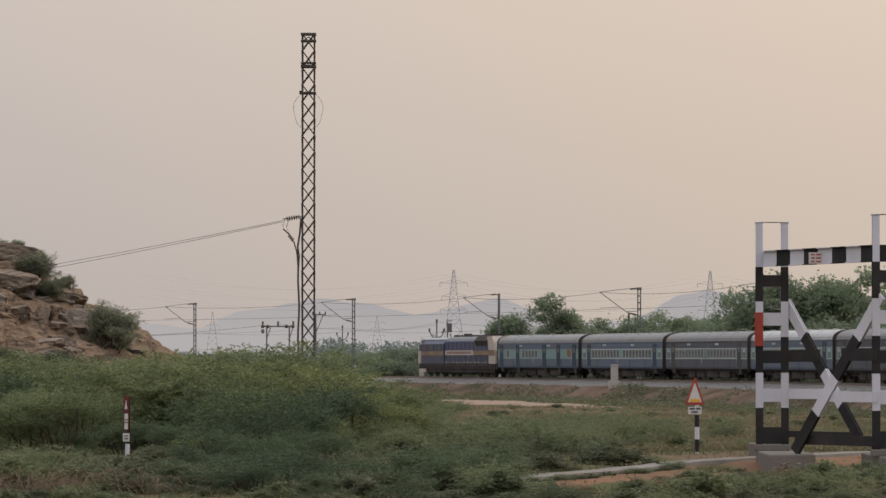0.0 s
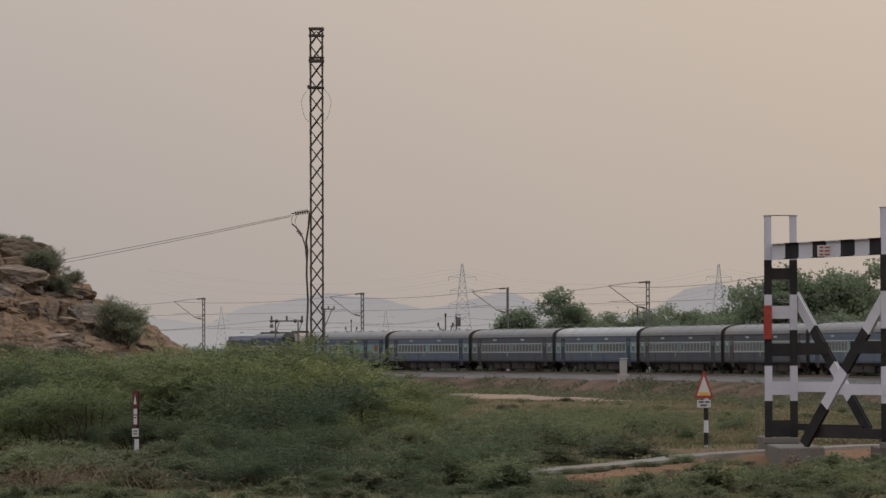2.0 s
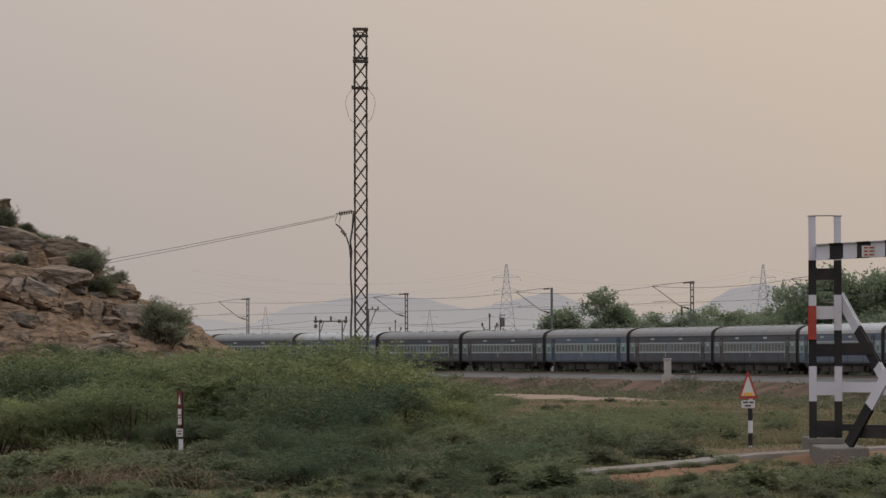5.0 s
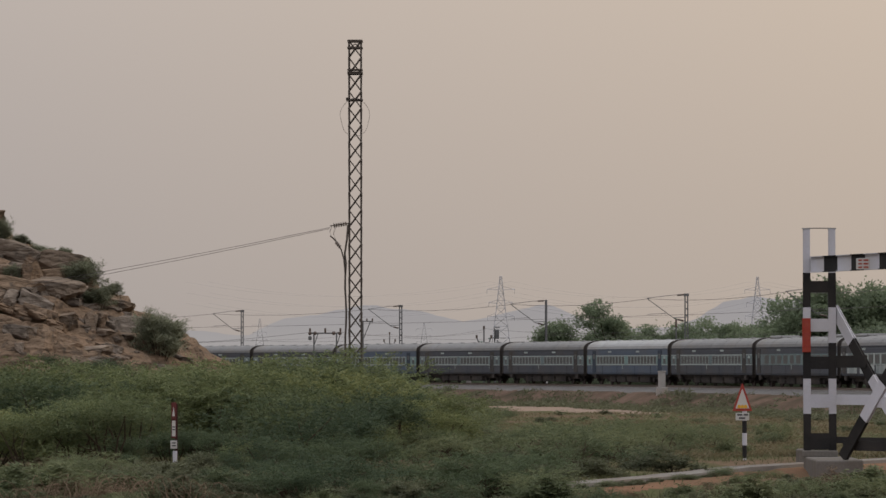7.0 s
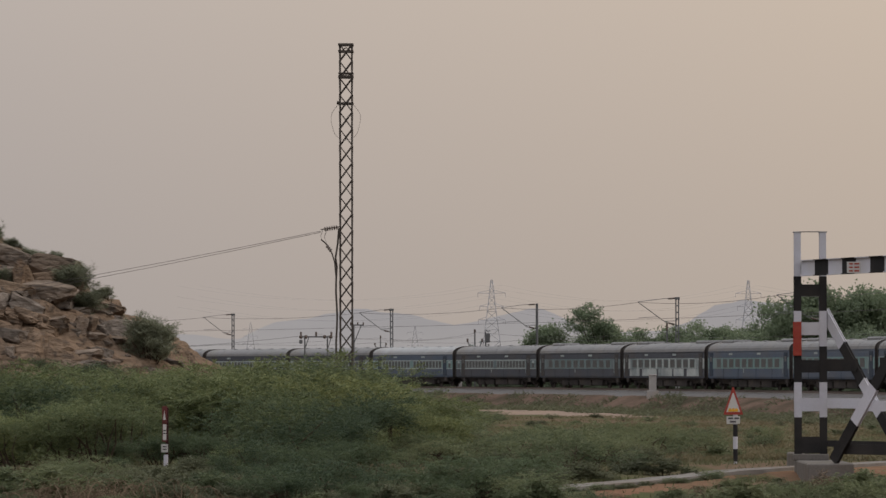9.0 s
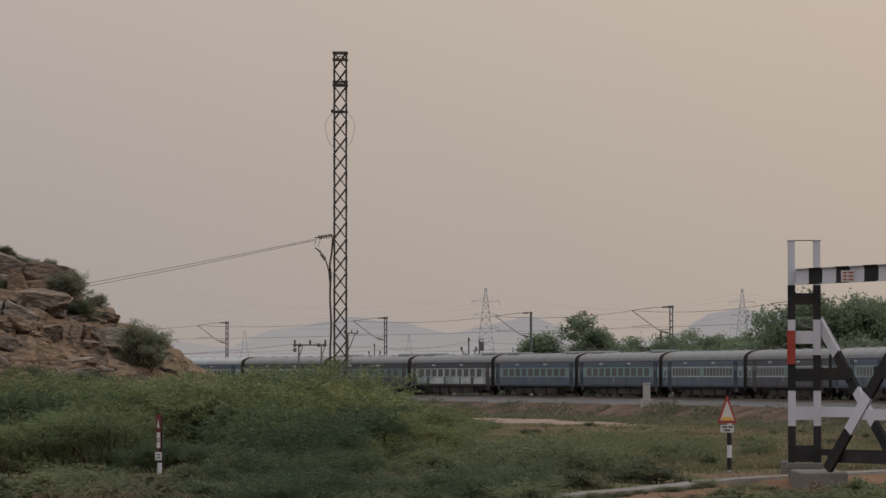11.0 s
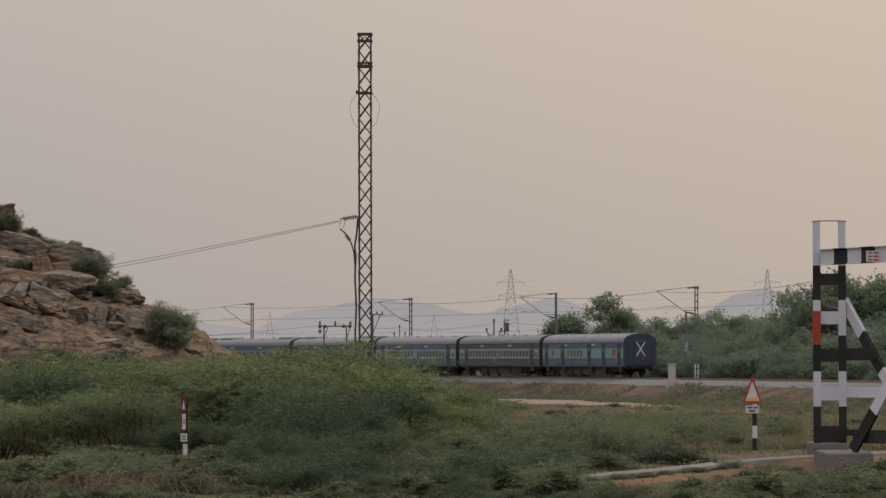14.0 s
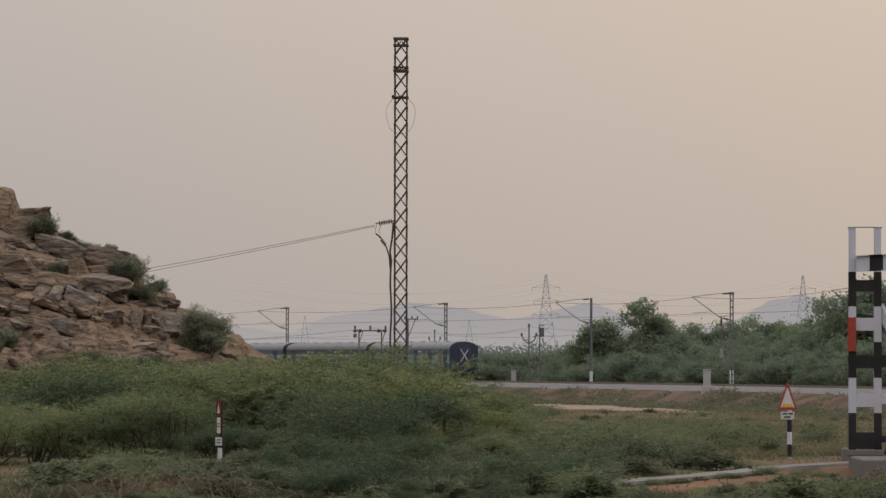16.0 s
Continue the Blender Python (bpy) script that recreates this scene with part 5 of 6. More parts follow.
def build_coach(kind, low, band, roof, label, last=False):
    """A steel passenger coach on two bogies; x runs ahead, z = 0 is the rail top."""
    c = thing("railway_coach", Matrix(), label, "railway coach", "coaches of the train")
    hl, hw = 10.65, 1.62
    windows_pale = kind == "sleeper"
    body = part("body", prism([(-hw, 1.12), (-hw * 0.97, 0.95), (hw * 0.97, 0.95), (hw, 1.12), (hw, 2.98), (hw * 0.985, 3.25), (-hw * 0.985, 3.25), (-hw, 2.98)], -hl, hl), low, c)
    arc = [(hw * 1.0 * math.cos(a), 3.22 + 0.80 * math.sin(a) ** 0.8) for a in [math.pi * i / 14 for i in range(15)]]
    rf = part("roof", prism(arc + [(-hw * 0.96, 3.18), (hw * 0.96, 3.18)], -hl - 0.03, hl + 0.03), roof, c, "ribbed dusty grey arched roof")
    for k in range(7):
        part("roof_rib", prism([(y * 1.004, z + 0.012) for y, z in arc] + [(y * 0.97, z - 0.05) for y, z in arc[::-1]], -9.6 + 3.2 * k - 0.03, -9.6 + 3.2 * k + 0.03), roof, rf)
    for k in range(6):
        for y in (-0.55, 0.55):
            part("ventilator", box(0.5, 0.3, 0.16, pose(-8 + 3.2 * k, y, 3.98), 0.05), roof, rf)
    part("gutter", add_box(box(2 * hl, 0.05, 0.06, pose(0, hw + 0.01, 3.2)), 2 * hl, 0.05, 0.06, pose(0, -hw - 0.01, 3.2)), low, c)
    for sy in (-1, 1):
        y = sy * (hw + 0.006)
        part("window_band", box(2 * hl - 0.02, 0.02, 0.86, pose(0, y, 2.22)), band, c, "paler band along the windows")
        for z in (1.80, 2.63):
            part("waist_rail", box(2 * hl - 0.02, 0.035, 0.06, pose(0, y, z)), M["slat"] if windows_pale else band, c)
        if kind == "luggage":
            doors, wins = (-9.6, 9.6, -5.6, -1.9, 5.2), [x for x in np.arange(0.2, 4.4, 0.86)] + [-8.3, 7.8]
        elif kind == "ac":
            doors, wins = (-9.75, 9.75), [x for x in np.arange(-7.6, 7.7, 1.69)]
        else:
            doors, wins = (-8.65, 8.65), [x for x in np.arange(-7.47, 7.5, 0.83) if abs(x) > 0.35]
        for x in doors:
            # flush door panel; its dark paint also holds the shade of the recess
            dr = part("door", box(0.92, 0.04, 1.95, pose(x, y, 2.1)), M["door_blue"] if low is M["blue"] else M["door_dark"], c, "dark door panel with the doorway's shade in its paint")
            shared("window", WIN["small"], dr, pose(x, y + sy * 0.012, 2.55))
            part("handrail", rod((x + 0.56, y + sy * 0.05, 1.4), (x + 0.56, y + sy * 0.05, 2.5), 0.02), M["slat"], dr)
            part("step", box(0.6, 0.2, 0.34, pose(x, sy * 1.45, 0.76)), M["under"], c)
        if kind == "sleeper":
            for x in (-9.9, 9.9):
                tw = part("washroom_window", box(0.52, 0.03, 0.60, pose(x, y + sy * 0.004, 2.25)), M["slat"], c, "small pale frosted washroom window")
                shared("window", WIN["small"], tw, pose(x, y + sy * 0.012, 2.12))
        for x in wins:
            wn_ = shared("window", WIN["ac" if kind == "ac" else "bay"], c, pose(x, y + sy * 0.006, 2.22))
            shared("window_frame", FRAME["ac" if kind == "ac" else "bay"], wn_, pose(0, -sy * 0.005, 0))
            if kind != "ac":
                shared("window_grille", BARS, wn_, pose(0, sy * 0.02, 0))
        for x in (-6.3, -2.2, 2.5, 6.4):
            part("panel_seam", box(0.035, 0.012, 0.76, pose(x, y, 1.36)), M["under"], c)
        for x in (-3.0, 4.4):
            part("number_bar", box(0.9, 0.006, 0.16, pose(x, y + sy * 0.012, 2.98)), M["slat"], c)
        part("number_bar", box(0.12, 0.006, 0.34, pose(1.0, y + sy * 0.012, 1.6)), M["slat"], c)
    if kind == "luggage":
        part("panel", box(0.9, 0.02, 0.6, pose(-8.3, hw + 0.02, 2.3)), M["orange"], c, "faded orange panel")
    if kind == "ac":
        part("roof_unit", box(3.2, 1.7, 0.35, pose(-7.8, 0, 4.0), 0.12), roof, c)
        part("roof_unit", box(3.2, 1.7, 0.35, pose(7.8, 0, 4.0), 0.12), roof, c)
    # running gear
    part("underframe", box(20.8, 2.6, 0.25, pose(0, 0, 0.88)), M["under"], c)
    for x, w in ((-3.9, 2.6), (-0.7, 3.0), (2.3, 2.2), (4.6, 1.6)):
        part("battery_box", box(w, 2.6, 0.62, pose(x, 0, 0.55), 0.05), M["under"], c)
    for sx in (-1, 1):
        part("truss", bar((sx * 5, 1.25, 0.75), (sx * 2, 1.25, 0.35), 0.08, 0.08), M["under"], c)
    for x in (-7.4, 7.4):
        bogie(c, x)
    for sx in (-1, 1):
        tail_end = last and sx < 0
        part("vestibule", box(0.16 if tail_end else 0.5, 1.3 if tail_end else 1.5, 2.2, pose(sx * (hl + (0.1 if tail_end else 0.22)), 0, 2.2), 0.05), M["blue_end"] if tail_end else M["under"], c, "shut gangway plate" if tail_end else "black folded gangway")
        rim = 0.985 if tail_end else 1.022
        part("end_wall", prism([(-hw * rim, 0.95), (hw * rim, 0.95)] + [(y * rim, z - 0.03 if tail_end else z + 0.035) for y, z in arc], sx * hl - 0.04, sx * (hl + (0.06 if tail_end else 0.16))), M["blue_end"] if tail_end else M["under"], c, "" if tail_end else "dark arched end rim")
        for y in (-0.98, 0.98):
            part("buffer", rod((sx * hl, y, 1.1), (sx * (hl + 0.48), y, 1.1), 0.19, 12), M["under"], c)
    if last:
        for a in (-1, 1):
            cr = bar((-hl - 0.20 - 0.01 * a, -0.42 * a, 1.95), (-hl - 0.20 - 0.01 * a, 0.42 * a, 3.2), 0.085, 0.008, (1, 0, 0))
            part("last_vehicle_cross", cr, M["sign_white"], c, "white painted cross of the last coach")
        lamp = mesh_of("tail_lamp", box(0.06, 0.22, 0.22, None, 0.04), M["red"])
        shared("tail_lamp", lamp, c, pose(-hl - 0.24, -0.2, 1.7), "small red tail lamp")
        for y in (-1.2, 1.2):
            part("end_handrail", rod((-hl - 0.1, y, 1.3), (-hl - 0.1, y, 3.1), 0.03), M["door_dark"], c)
    return c


def build_loco():
    c = thing("diesel_locomotive", Matrix(), "indigo and cream diesel locomotive with grimy frame", "locomotive")
    part("frame", box(20.0, 2.9, 0.35, pose(0, 0, 1.2)), M["under"], c)
    part("fuel_tank", prism([(-1.3, 1.2), (-1.2, 0.4), (-0.8, 0.25), (0.8, 0.25), (1.2, 0.4), (1.3, 1.2)], -3.2, 3.2), M["under"], c)
    part("skirt", box(19.6, 2.75, 0.5, pose(0, 0, 1.05)), M["under"], c)
    part("equipment_case", box(19.0, 2.5, 0.72, pose(0, 0, 0.78), 0.05), M["under"], c, "grimy black equipment below the frame")
    for y in (-1.27, 1.27):
        part("side_step", box(1.2, 0.2, 0.9, pose(9.2, y, 0.9)), M["loco_white"], c)
    for y in (-1.47, 1.47):
        for k in range(21):
            part("sill_dash", box(0.52, 0.03, 0.10, pose(-9.6 + 0.95 * k, y, 1.42)), M["loco_white"], c, "white dash along the frame")
    hood = [(-1.38, 1.3), (1.38, 1.3), (1.38, 3.46), (0.95, 3.78), (-0.95, 3.78), (-1.38, 3.46)]
    part("long_hood", prism(hood, -8.5, 3.3), M["loco_blue"], c, "indigo engine hood")
    for y in (-1.395, 1.395):
        part("hood_stripe", box(7.5, 0.03, 0.52, pose(-0.5, y, 2.32)), M["loco_white"], c, "cream stripe with red lettering")
        for x, w in ((-6.45, 4.1), (4.7, 2.6)):
            part("tan_stripe", box(w, 0.03, 0.46, pose(x, y * (1 if x < 0 else 1.10), 2.30)), M["loco_tan"], c)
        for k in range(11):
            part("letter_bar", box(0.34, 0.012, 0.24, pose(-3.4 + 0.58 * k, y * 1.012, 2.36)), M["maroon"], c)
        part("hood_band", box(11.7, 0.025, 0.52, pose(-2.6, y, 1.76)), M["loco_blue"], c, "dark lower doors")
        for k in range(10):
            part("hood_door_seam", box(0.04, 0.02, 0.70, pose(-7.6 + 1.1 * k, y * 1.003, 3.0)), M["under"], c)
    cab = [(-1.5, 1.3), (1.5, 1.3), (1.52, 3.20), (1.1, 3.68), (-1.1, 3.68), (-1.52, 3.20)]
    part("cab", prism(cab, 3.3, 9.5), M["loco_blue"], c, "indigo driver's cab")
    side = Matrix.Rotation(math.pi / 2, 4, "Z")
    part("nose", prism([(-9.48, 1.3), (-10.4, 1.3), (-10.4, 2.45), (-9.7, 3.45), (-9.48, 3.66)], -1.48, 1.48), M["loco_white"], c, "cream sloping nose of the cab", side)
    part("windscreen", prism([(-10.30, 2.63), (-10.33, 2.66), (-9.80, 3.40), (-9.77, 3.37)], -1.2, 1.2), M["glass"], c, "dark raked windscreen", side)
    part("nose_flash", box(0.03, 2.6, 0.22, pose(10.41, 0, 1.78)), M["orange"], c)
    for y in (-1.49, 1.49):
        part("nose_window", box(0.5, 0.03, 0.6, pose(9.82, y, 2.85)), M["glass"], c)
    for x, w in ((4.4, 0.8), (6.6, 0.95), (8.4, 0.95)):
        for y in (-1.53, 1.53):
            part("window", box(w, 0.03, 0.62, pose(x, y, 2.92)), M["glass"], c)
    for y in (-1.5, 1.5):
        part("cab_stripe", box(3.4, 0.03, 0.40, pose(7.7, y * 1.008, 2.30)), M["loco_tan"], c)
        part("handrail", rod((-8.4, y * 1.03, 2.1), (3.2, y * 1.03, 2.1), 0.025), M["door_dark"], c)
        for k in range(9):
            part("stanchion", rod((-8.2 + k * 1.4, y * 1.03, 1.35), (-8.2 + k * 1.4, y * 1.03, 2.1), 0.022), M["door_dark"], c)
    part("rear_cab", prism([(8.5, 2.55), (10.1, 2.55), (9.75, 3.4), (9.3, 3.95), (8.0, 3.86)], -1.5, 1.5), M["loco_white"], c, "cream raked rear end of the body", side)
    part("rear_cab_low", prism([(8.5, 1.3), (10.25, 1.3), (10.1, 2.54), (8.5, 2.54)], -1.5, 1.5), M["loco_white"], c, "", side)
    for y in (-1.515, 1.515):
        part("rear_cab_stripe", box(1.5, 0.02, 0.55, pose(-9.25, y, 2.35)), M["loco_tan"], c)
    part("radiator", prism([(-1.40, 3.02), (1.40, 3.02), (1.60, 3.5), (1.15, 4.02), (-1.15, 4.02), (-1.60, 3.5)], -8.2, -5.0), M["under"], c, "dark flared radiator housing")
    part("cab_roof", prism([(-1.2, 3.66), (1.2, 3.66), (0.8, 3.84), (-0.8, 3.84)], 3.4, 9.7), M["steel_grey"], c, "pale cab roof")
    part("hood_roof", prism([(-1.22, 3.62), (-0.95, 3.82), (-0.7, 3.92), (0.7, 3.92), (0.95, 3.82), (1.22, 3.62)], -5.4, 3.2), M["roof"], c, "dusty grey hood roof")
    for x, w in ((-6.3, 1.6), (-1.5, 1.8), (2.2, 1.0)):
        part("roof_fan", box(w, 1.4, 0.22, pose(x, 0, 3.98 + (0.1 if x < -5 else 0)), 0.06), M["under"], c)
    part("exhaust", box(0.8, 0.6, 0.35, pose(0.6, 0, 4.05), 0.05), M["under"], c)
    part("horn", rod((8.2, 0.3, 4.1), (8.9, 0.3, 4.1), 0.07), M["steel_grey"], c)
    for x in (-6.6, 6.6):
        bogie(c, x, 3.7, 3)
    for sx in (-1, 1):
        part("coupler_beam", box(0.25, 2.8, 0.6, pose(sx * 10.2, 0, 1.1)), M["under"], c)
        for y in (-0.98, 0.98):
            part("buffer", rod((sx * 10.2, y, 1.1), (sx * 10.75, y, 1.1), 0.19, 12), M["under"], c)
    return c


def build_train():
    loco = build_loco()
    lug = build_coach("luggage", M["blue"], M["band"], M["roof"], "blue luggage coach with teal band and grey roof")
    old = build_coach("sleeper", M["blue_faded"], M["band_faded"], M["roof"], "grimy grey-blue sleeper coach with barred windows")
    blue = build_coach("sleeper", M["blue"], M["band"], M["roof_pale"], "blue sleeper coach with teal band and pale roof")
    mid = build_coach("sleeper", M["blue"], M["band"], M["roof"], "blue sleeper coach with teal band and barred windows")
    ac = build_coach("ac", M["blue_faded"], M["band_faded"], M["roof"], "grey-blue air-conditioned coach with wide windows")
    pantry = build_coach("ac", M["blue_faded"], M["cream"], M["roof"], "worn grey pantry coach with pale patched sides")
    for y in (-1.63, 1.63):
        for x, w in ((-7.9, 3.4), (-4.1, 2.6), (-0.6, 3.6), (3.6, 3.8), (7.6, 2.6)):
            part("patched_panel", box(w, 0.02, 0.62, pose(x, y, 1.44)), M["cream"], pantry, "pale stained side panel")
    blue_ac = build_coach("ac", M["blue"], M["band"], M["roof"], "blue air-conditioned coach with wide sealed windows")
    tail = build_coach("luggage", M["blue"], M["band"], M["roof"], "last blue luggage coach with a white cross on its end", True)
    cars = [loco, lug]
    order = [mid, old, blue, old, old, mid, old, old, blue, old, ac, pantry, blue_ac, blue_ac, mid, old]
    used = set()
    for o in order:
        if o.name in used:
            o = copy_thing(o, Matrix())
        used.add(o.name)
        cars.append(o)
    cars.append(tail)
    return cars


TRAIN = build_train()


def motions():
    """The train runs along the line, gaining a little speed."""
    speed, gain, gap = 26.85, 0.033, 179.03
    for k, car in enumerate(TRAIN):
        mid = gap + COACH + 10.75 if k == 0 else gap - COACH * (k - 1.5)
        rows = []
        for t in np.linspace(0, 16, 25):
            s = mid + speed * float(t) + gain * float(t) ** 2
            a, _ = line(s + 7.0)
            b, _ = line(s - 7.0)
            c = (a + b) / 2
            rows.append((float(t), pose(c.x, c.y, RAIL, 0, 0, math.degrees(math.atan2(a.y - b.y, a.x - b.x)))))
        walk(car, rows)


# ---- plants ----
def leaf_cloud(rnd, centres, per, spread, length, width, up=0.5, flat=0.6):
    """Small pointed leaves round each centre, as blades."""
    n = len(centres) * per
    c = np.repeat(np.asarray(centres), per, 0) + rnd.normal(0, 1, (n, 3)) * np.asarray(spread)
    d = rnd.normal(0, 1, (n, 3))
    d[:, 2] = d[:, 2] * flat + up
    d /= np.linalg.norm(d, axis=1)[:, None]
    q = np.cross(d, rnd.normal(0, 1, (n, 3)))
    q /= np.linalg.norm(q, axis=1)[:, None] + 1e-6
    ln = length * rnd.uniform(0.7, 1.5, (n, 1))
    wd = width * rnd.uniform(0.8, 1.7, (n, 1))
    return np.stack([c - d * ln / 2 + q * wd / 2, c - d * ln / 2 - q * wd / 2, c + d * ln / 2], 1).reshape(-1, 3)


def fronds(rnd, roots, outs, reach, pairs, length, width):
    """Feathery sprays: leaflets in a row along each drooping twig."""
    roots, outs = np.asarray(roots), np.asarray(outs)
    outs = outs / (np.linalg.norm(outs, axis=1)[:, None] + 1e-6)
    n = len(roots)
    side = np.cross(outs, np.array([0, 0, 1.0])) + 1e-6
    side /= np.linalg.norm(side, axis=1)[:, None]
    rr = reach * rnd.uniform(0.5, 1.4, (n, 1))
    blades = []
    for k in range(pairs):
        f = (k + 0.6) / pairs
        c = roots + outs * rr * f - np.array([0, 0, 1.0]) * rr * 0.35 * f * f
        s = 1 if k % 2 else -1
        d = outs * 0.6 + side * s * 0.9 + rnd.normal(0, 0.3, (n, 3))
        d /= np.linalg.norm(d, axis=1)[:, None]
        q = np.cross(d, rnd.normal(0, 0.5, (n, 3)) + np.array([0, 0, 1.0]))
        q /= np.linalg.norm(q, axis=1)[:, None] + 1e-6
        ln = length * rnd.uniform(0.7, 1.3, (n, 1))
        blades.append(np.stack([c + q * width, c - q * width, c + d * ln], 1))
    return np.concatenate(blades).reshape(-1, 3)


def shrub(name, seed, mat, label, category, w=1.6, h=2.6, stems=46, per=6, length=0.12, width=0.02, wand=0.9, up=0.15, reach=0.34):
    """A many-stemmed shrub: arching stems of uneven reach, each set with feathery sprays."""
    rnd = np.random.default_rng(seed)
    wood = bmesh.new()
    roots, outs = [], []
    ph = rnd.uniform(0, 6.28, 3)
    for i in range(stems):
        a = rnd.uniform(0, 2 * math.pi)
        wide = w * (0.80 + 0.22 * math.sin(2 * a + ph[0]) + 0.16 * math.sin(3 * a + ph[1]))
        r = math.sqrt(rnd.uniform(0.02, 1)) * wide
        lift = max(h * (1 - 0.6 * (r / w) ** 2) * rnd.uniform(0.5, 1.05) * (0.88 + 0.14 * math.sin(a + ph[2])), 0.12 * h)
        tip = np.array([math.cos(a) * r, math.sin(a) * r, lift])
        root = np.array([tip[0] * 0.25, tip[1] * 0.25, 0])
        elbow = root * 0.55 + tip * 0.45 + np.array([0, 0, lift * 0.24])
        if i % 3 == 0:
            add_rod(wood, root, elbow, 0.026 * h / 2.4, 4, 0.016)
            add_rod(wood, elbow, tip, 0.014, 4, 0.005)
        for f in np.linspace(0.1, 1.0, 9):
            for _ in range(2):
                b = rnd.uniform(0, 6.28)
                roots.append(elbow + (tip - elbow) * f + rnd.normal(0, 0.05, 3) * w)
                outs.append((math.cos(b) + tip[0] * 0.3, math.sin(b) + tip[1] * 0.3, up + rnd.uniform(-0.3, 0.5)))
        for _ in range(5):
            b = rnd.uniform(0, 6.28)
            roots.append(root + (tip - root) * rnd.uniform(0.3, 0.95) + rnd.normal(0, 0.16, 3) * w)
            outs.append((math.cos(b), math.sin(b), up + rnd.uniform(-0.4, 0.3)))
    for k in rnd.integers(0, len(roots), 50 if wand else 0):
        p = roots[int(k)]
        if p[2] > h * 0.5:
            d = np.array([p[0] * 0.35, p[1] * 0.35, 0.4]) + rnd.normal(0, 0.15, 3)
            for f in np.linspace(0.2, 1, 5):
                roots.append(p + d * f * wand * 0.55)
                outs.append(d + rnd.normal(0, 0.4, 3))
    g = thing(name, Matrix(), label, category)
    part("trunk", wood, M["bark"], g)
    v = fronds(rnd, roots, outs, reach * w / 1.5, per, length, width)
    v[:, 2] = np.maximum(v[:, 2], 0.0)
    shared("foliage", blades_mesh("foliage", v, mat), g, Matrix())
    return g


def thorn_bush(seed, mat, label, w=1.5, h=2.6, sprays=900, pairs=8, length=0.10, width=0.016, reach=0.40, name="thorn_bush", category="bush"):
    """A mounded thorn bush: overlapping domes of drooping feathery sprays over dark crooked stems."""
    rnd = np.random.default_rng(seed)
    wood = bmesh.new()
    domes = [(np.array([0, 0, h * 0.62]), w * 0.55)]
    for k in range(8):
        a, r = rnd.uniform(0, 6.28), w * rnd.uniform(0.35, 0.85)
        domes.append((np.array([math.cos(a) * r, math.sin(a) * r, h * rnd.uniform(0.30, 0.92) * (1 - 0.3 * r / w)]), w * rnd.uniform(0.26, 0.46)))
    roots, outs = [], []
    for c, r in domes:
        foot = np.array([c[0] * 0.3, c[1] * 0.3, 0])
        mid = (foot + c) / 2 + np.array([*rnd.normal(0, 0.15, 2), 0.1])
        add_rod(wood, foot, mid, 0.035, 5, 0.026)
        add_rod(wood, mid, c, 0.026, 5, 0.012)
        n = int(sprays * (r / w) ** 1.3 / sum((q / w) ** 1.3 for _, q in domes))
        for _ in range(n // 5):
            d = rnd.normal(0, 1, 3)
            d[2] = abs(d[2]) * 0.9 - 0.35
            d /= np.linalg.norm(d)
            at = c + d * r * np.array([1, 1, 0.72]) * rnd.uniform(0.45, 1.0) ** 0.6
            if at[2] < 0.12 * h:
                continue
            for _ in range(5):
                roots.append(at + rnd.normal(0, 0.035, 3) * w)
                turn = rnd.normal(0, 0.6, 3)
                outs.append((d[0] + turn[0], d[1] + turn[1], 0.30 * d[2] + 0.25 + 0.5 * turn[2]))
        # long loose sprays breaking the outline
        for _ in range(4):
            a = rnd.uniform(0, 6.28)
            d = np.array([math.cos(a), math.sin(a), rnd.uniform(0.1, 0.65)])
            tip = c + d * r
            for f in np.linspace(0.1, 1, 5):
                roots.append(tip + d * f * 0.32 * w * 0.6 - np.array([0, 0, 0.12 * f * f]))
                outs.append(d + rnd.normal(0, 0.35, 3))
    g = thing(name, Matrix(), label, category)
    part("trunk", wood, M["bark"], g)
    v = fronds(rnd, roots, outs, reach, pairs, length, width)
    v[:, 2] = np.maximum(v[:, 2], 0.0)
    shared("foliage", blades_mesh("foliage", v, mat), g, Matrix())
    return g


def dead_tangle(seed):
    """A heap of arching dead twigs."""
    rnd = np.random.default_rng(seed)
    bm = bmesh.new()
    for _ in range(46):
        a, r = rnd.uniform(0, 6.28), rnd.uniform(0.3, 1.1)
        foot = rnd.normal(0, 0.55, 2)
        rise = rnd.uniform(0.25, 0.75)
        pts = []
        for f in np.linspace(0, 1, 6):
            pts.append((foot[0] + math.cos(a + 0.5 * f) * r * f, foot[1] + math.sin(a + 0.5 * f) * r * f, max(0.02, 4 * rise * f * (1.15 - f) * 0.75)))
        add_wire(bm, pts, rnd.uniform(0.003, 0.008), 3)
    g = thing("dead_branches", Matrix(), "heap of arching dead brown branches on dry soil", "dead branches", kind="stuff")
    part("branches", bm, M["dry"], g)
    return g


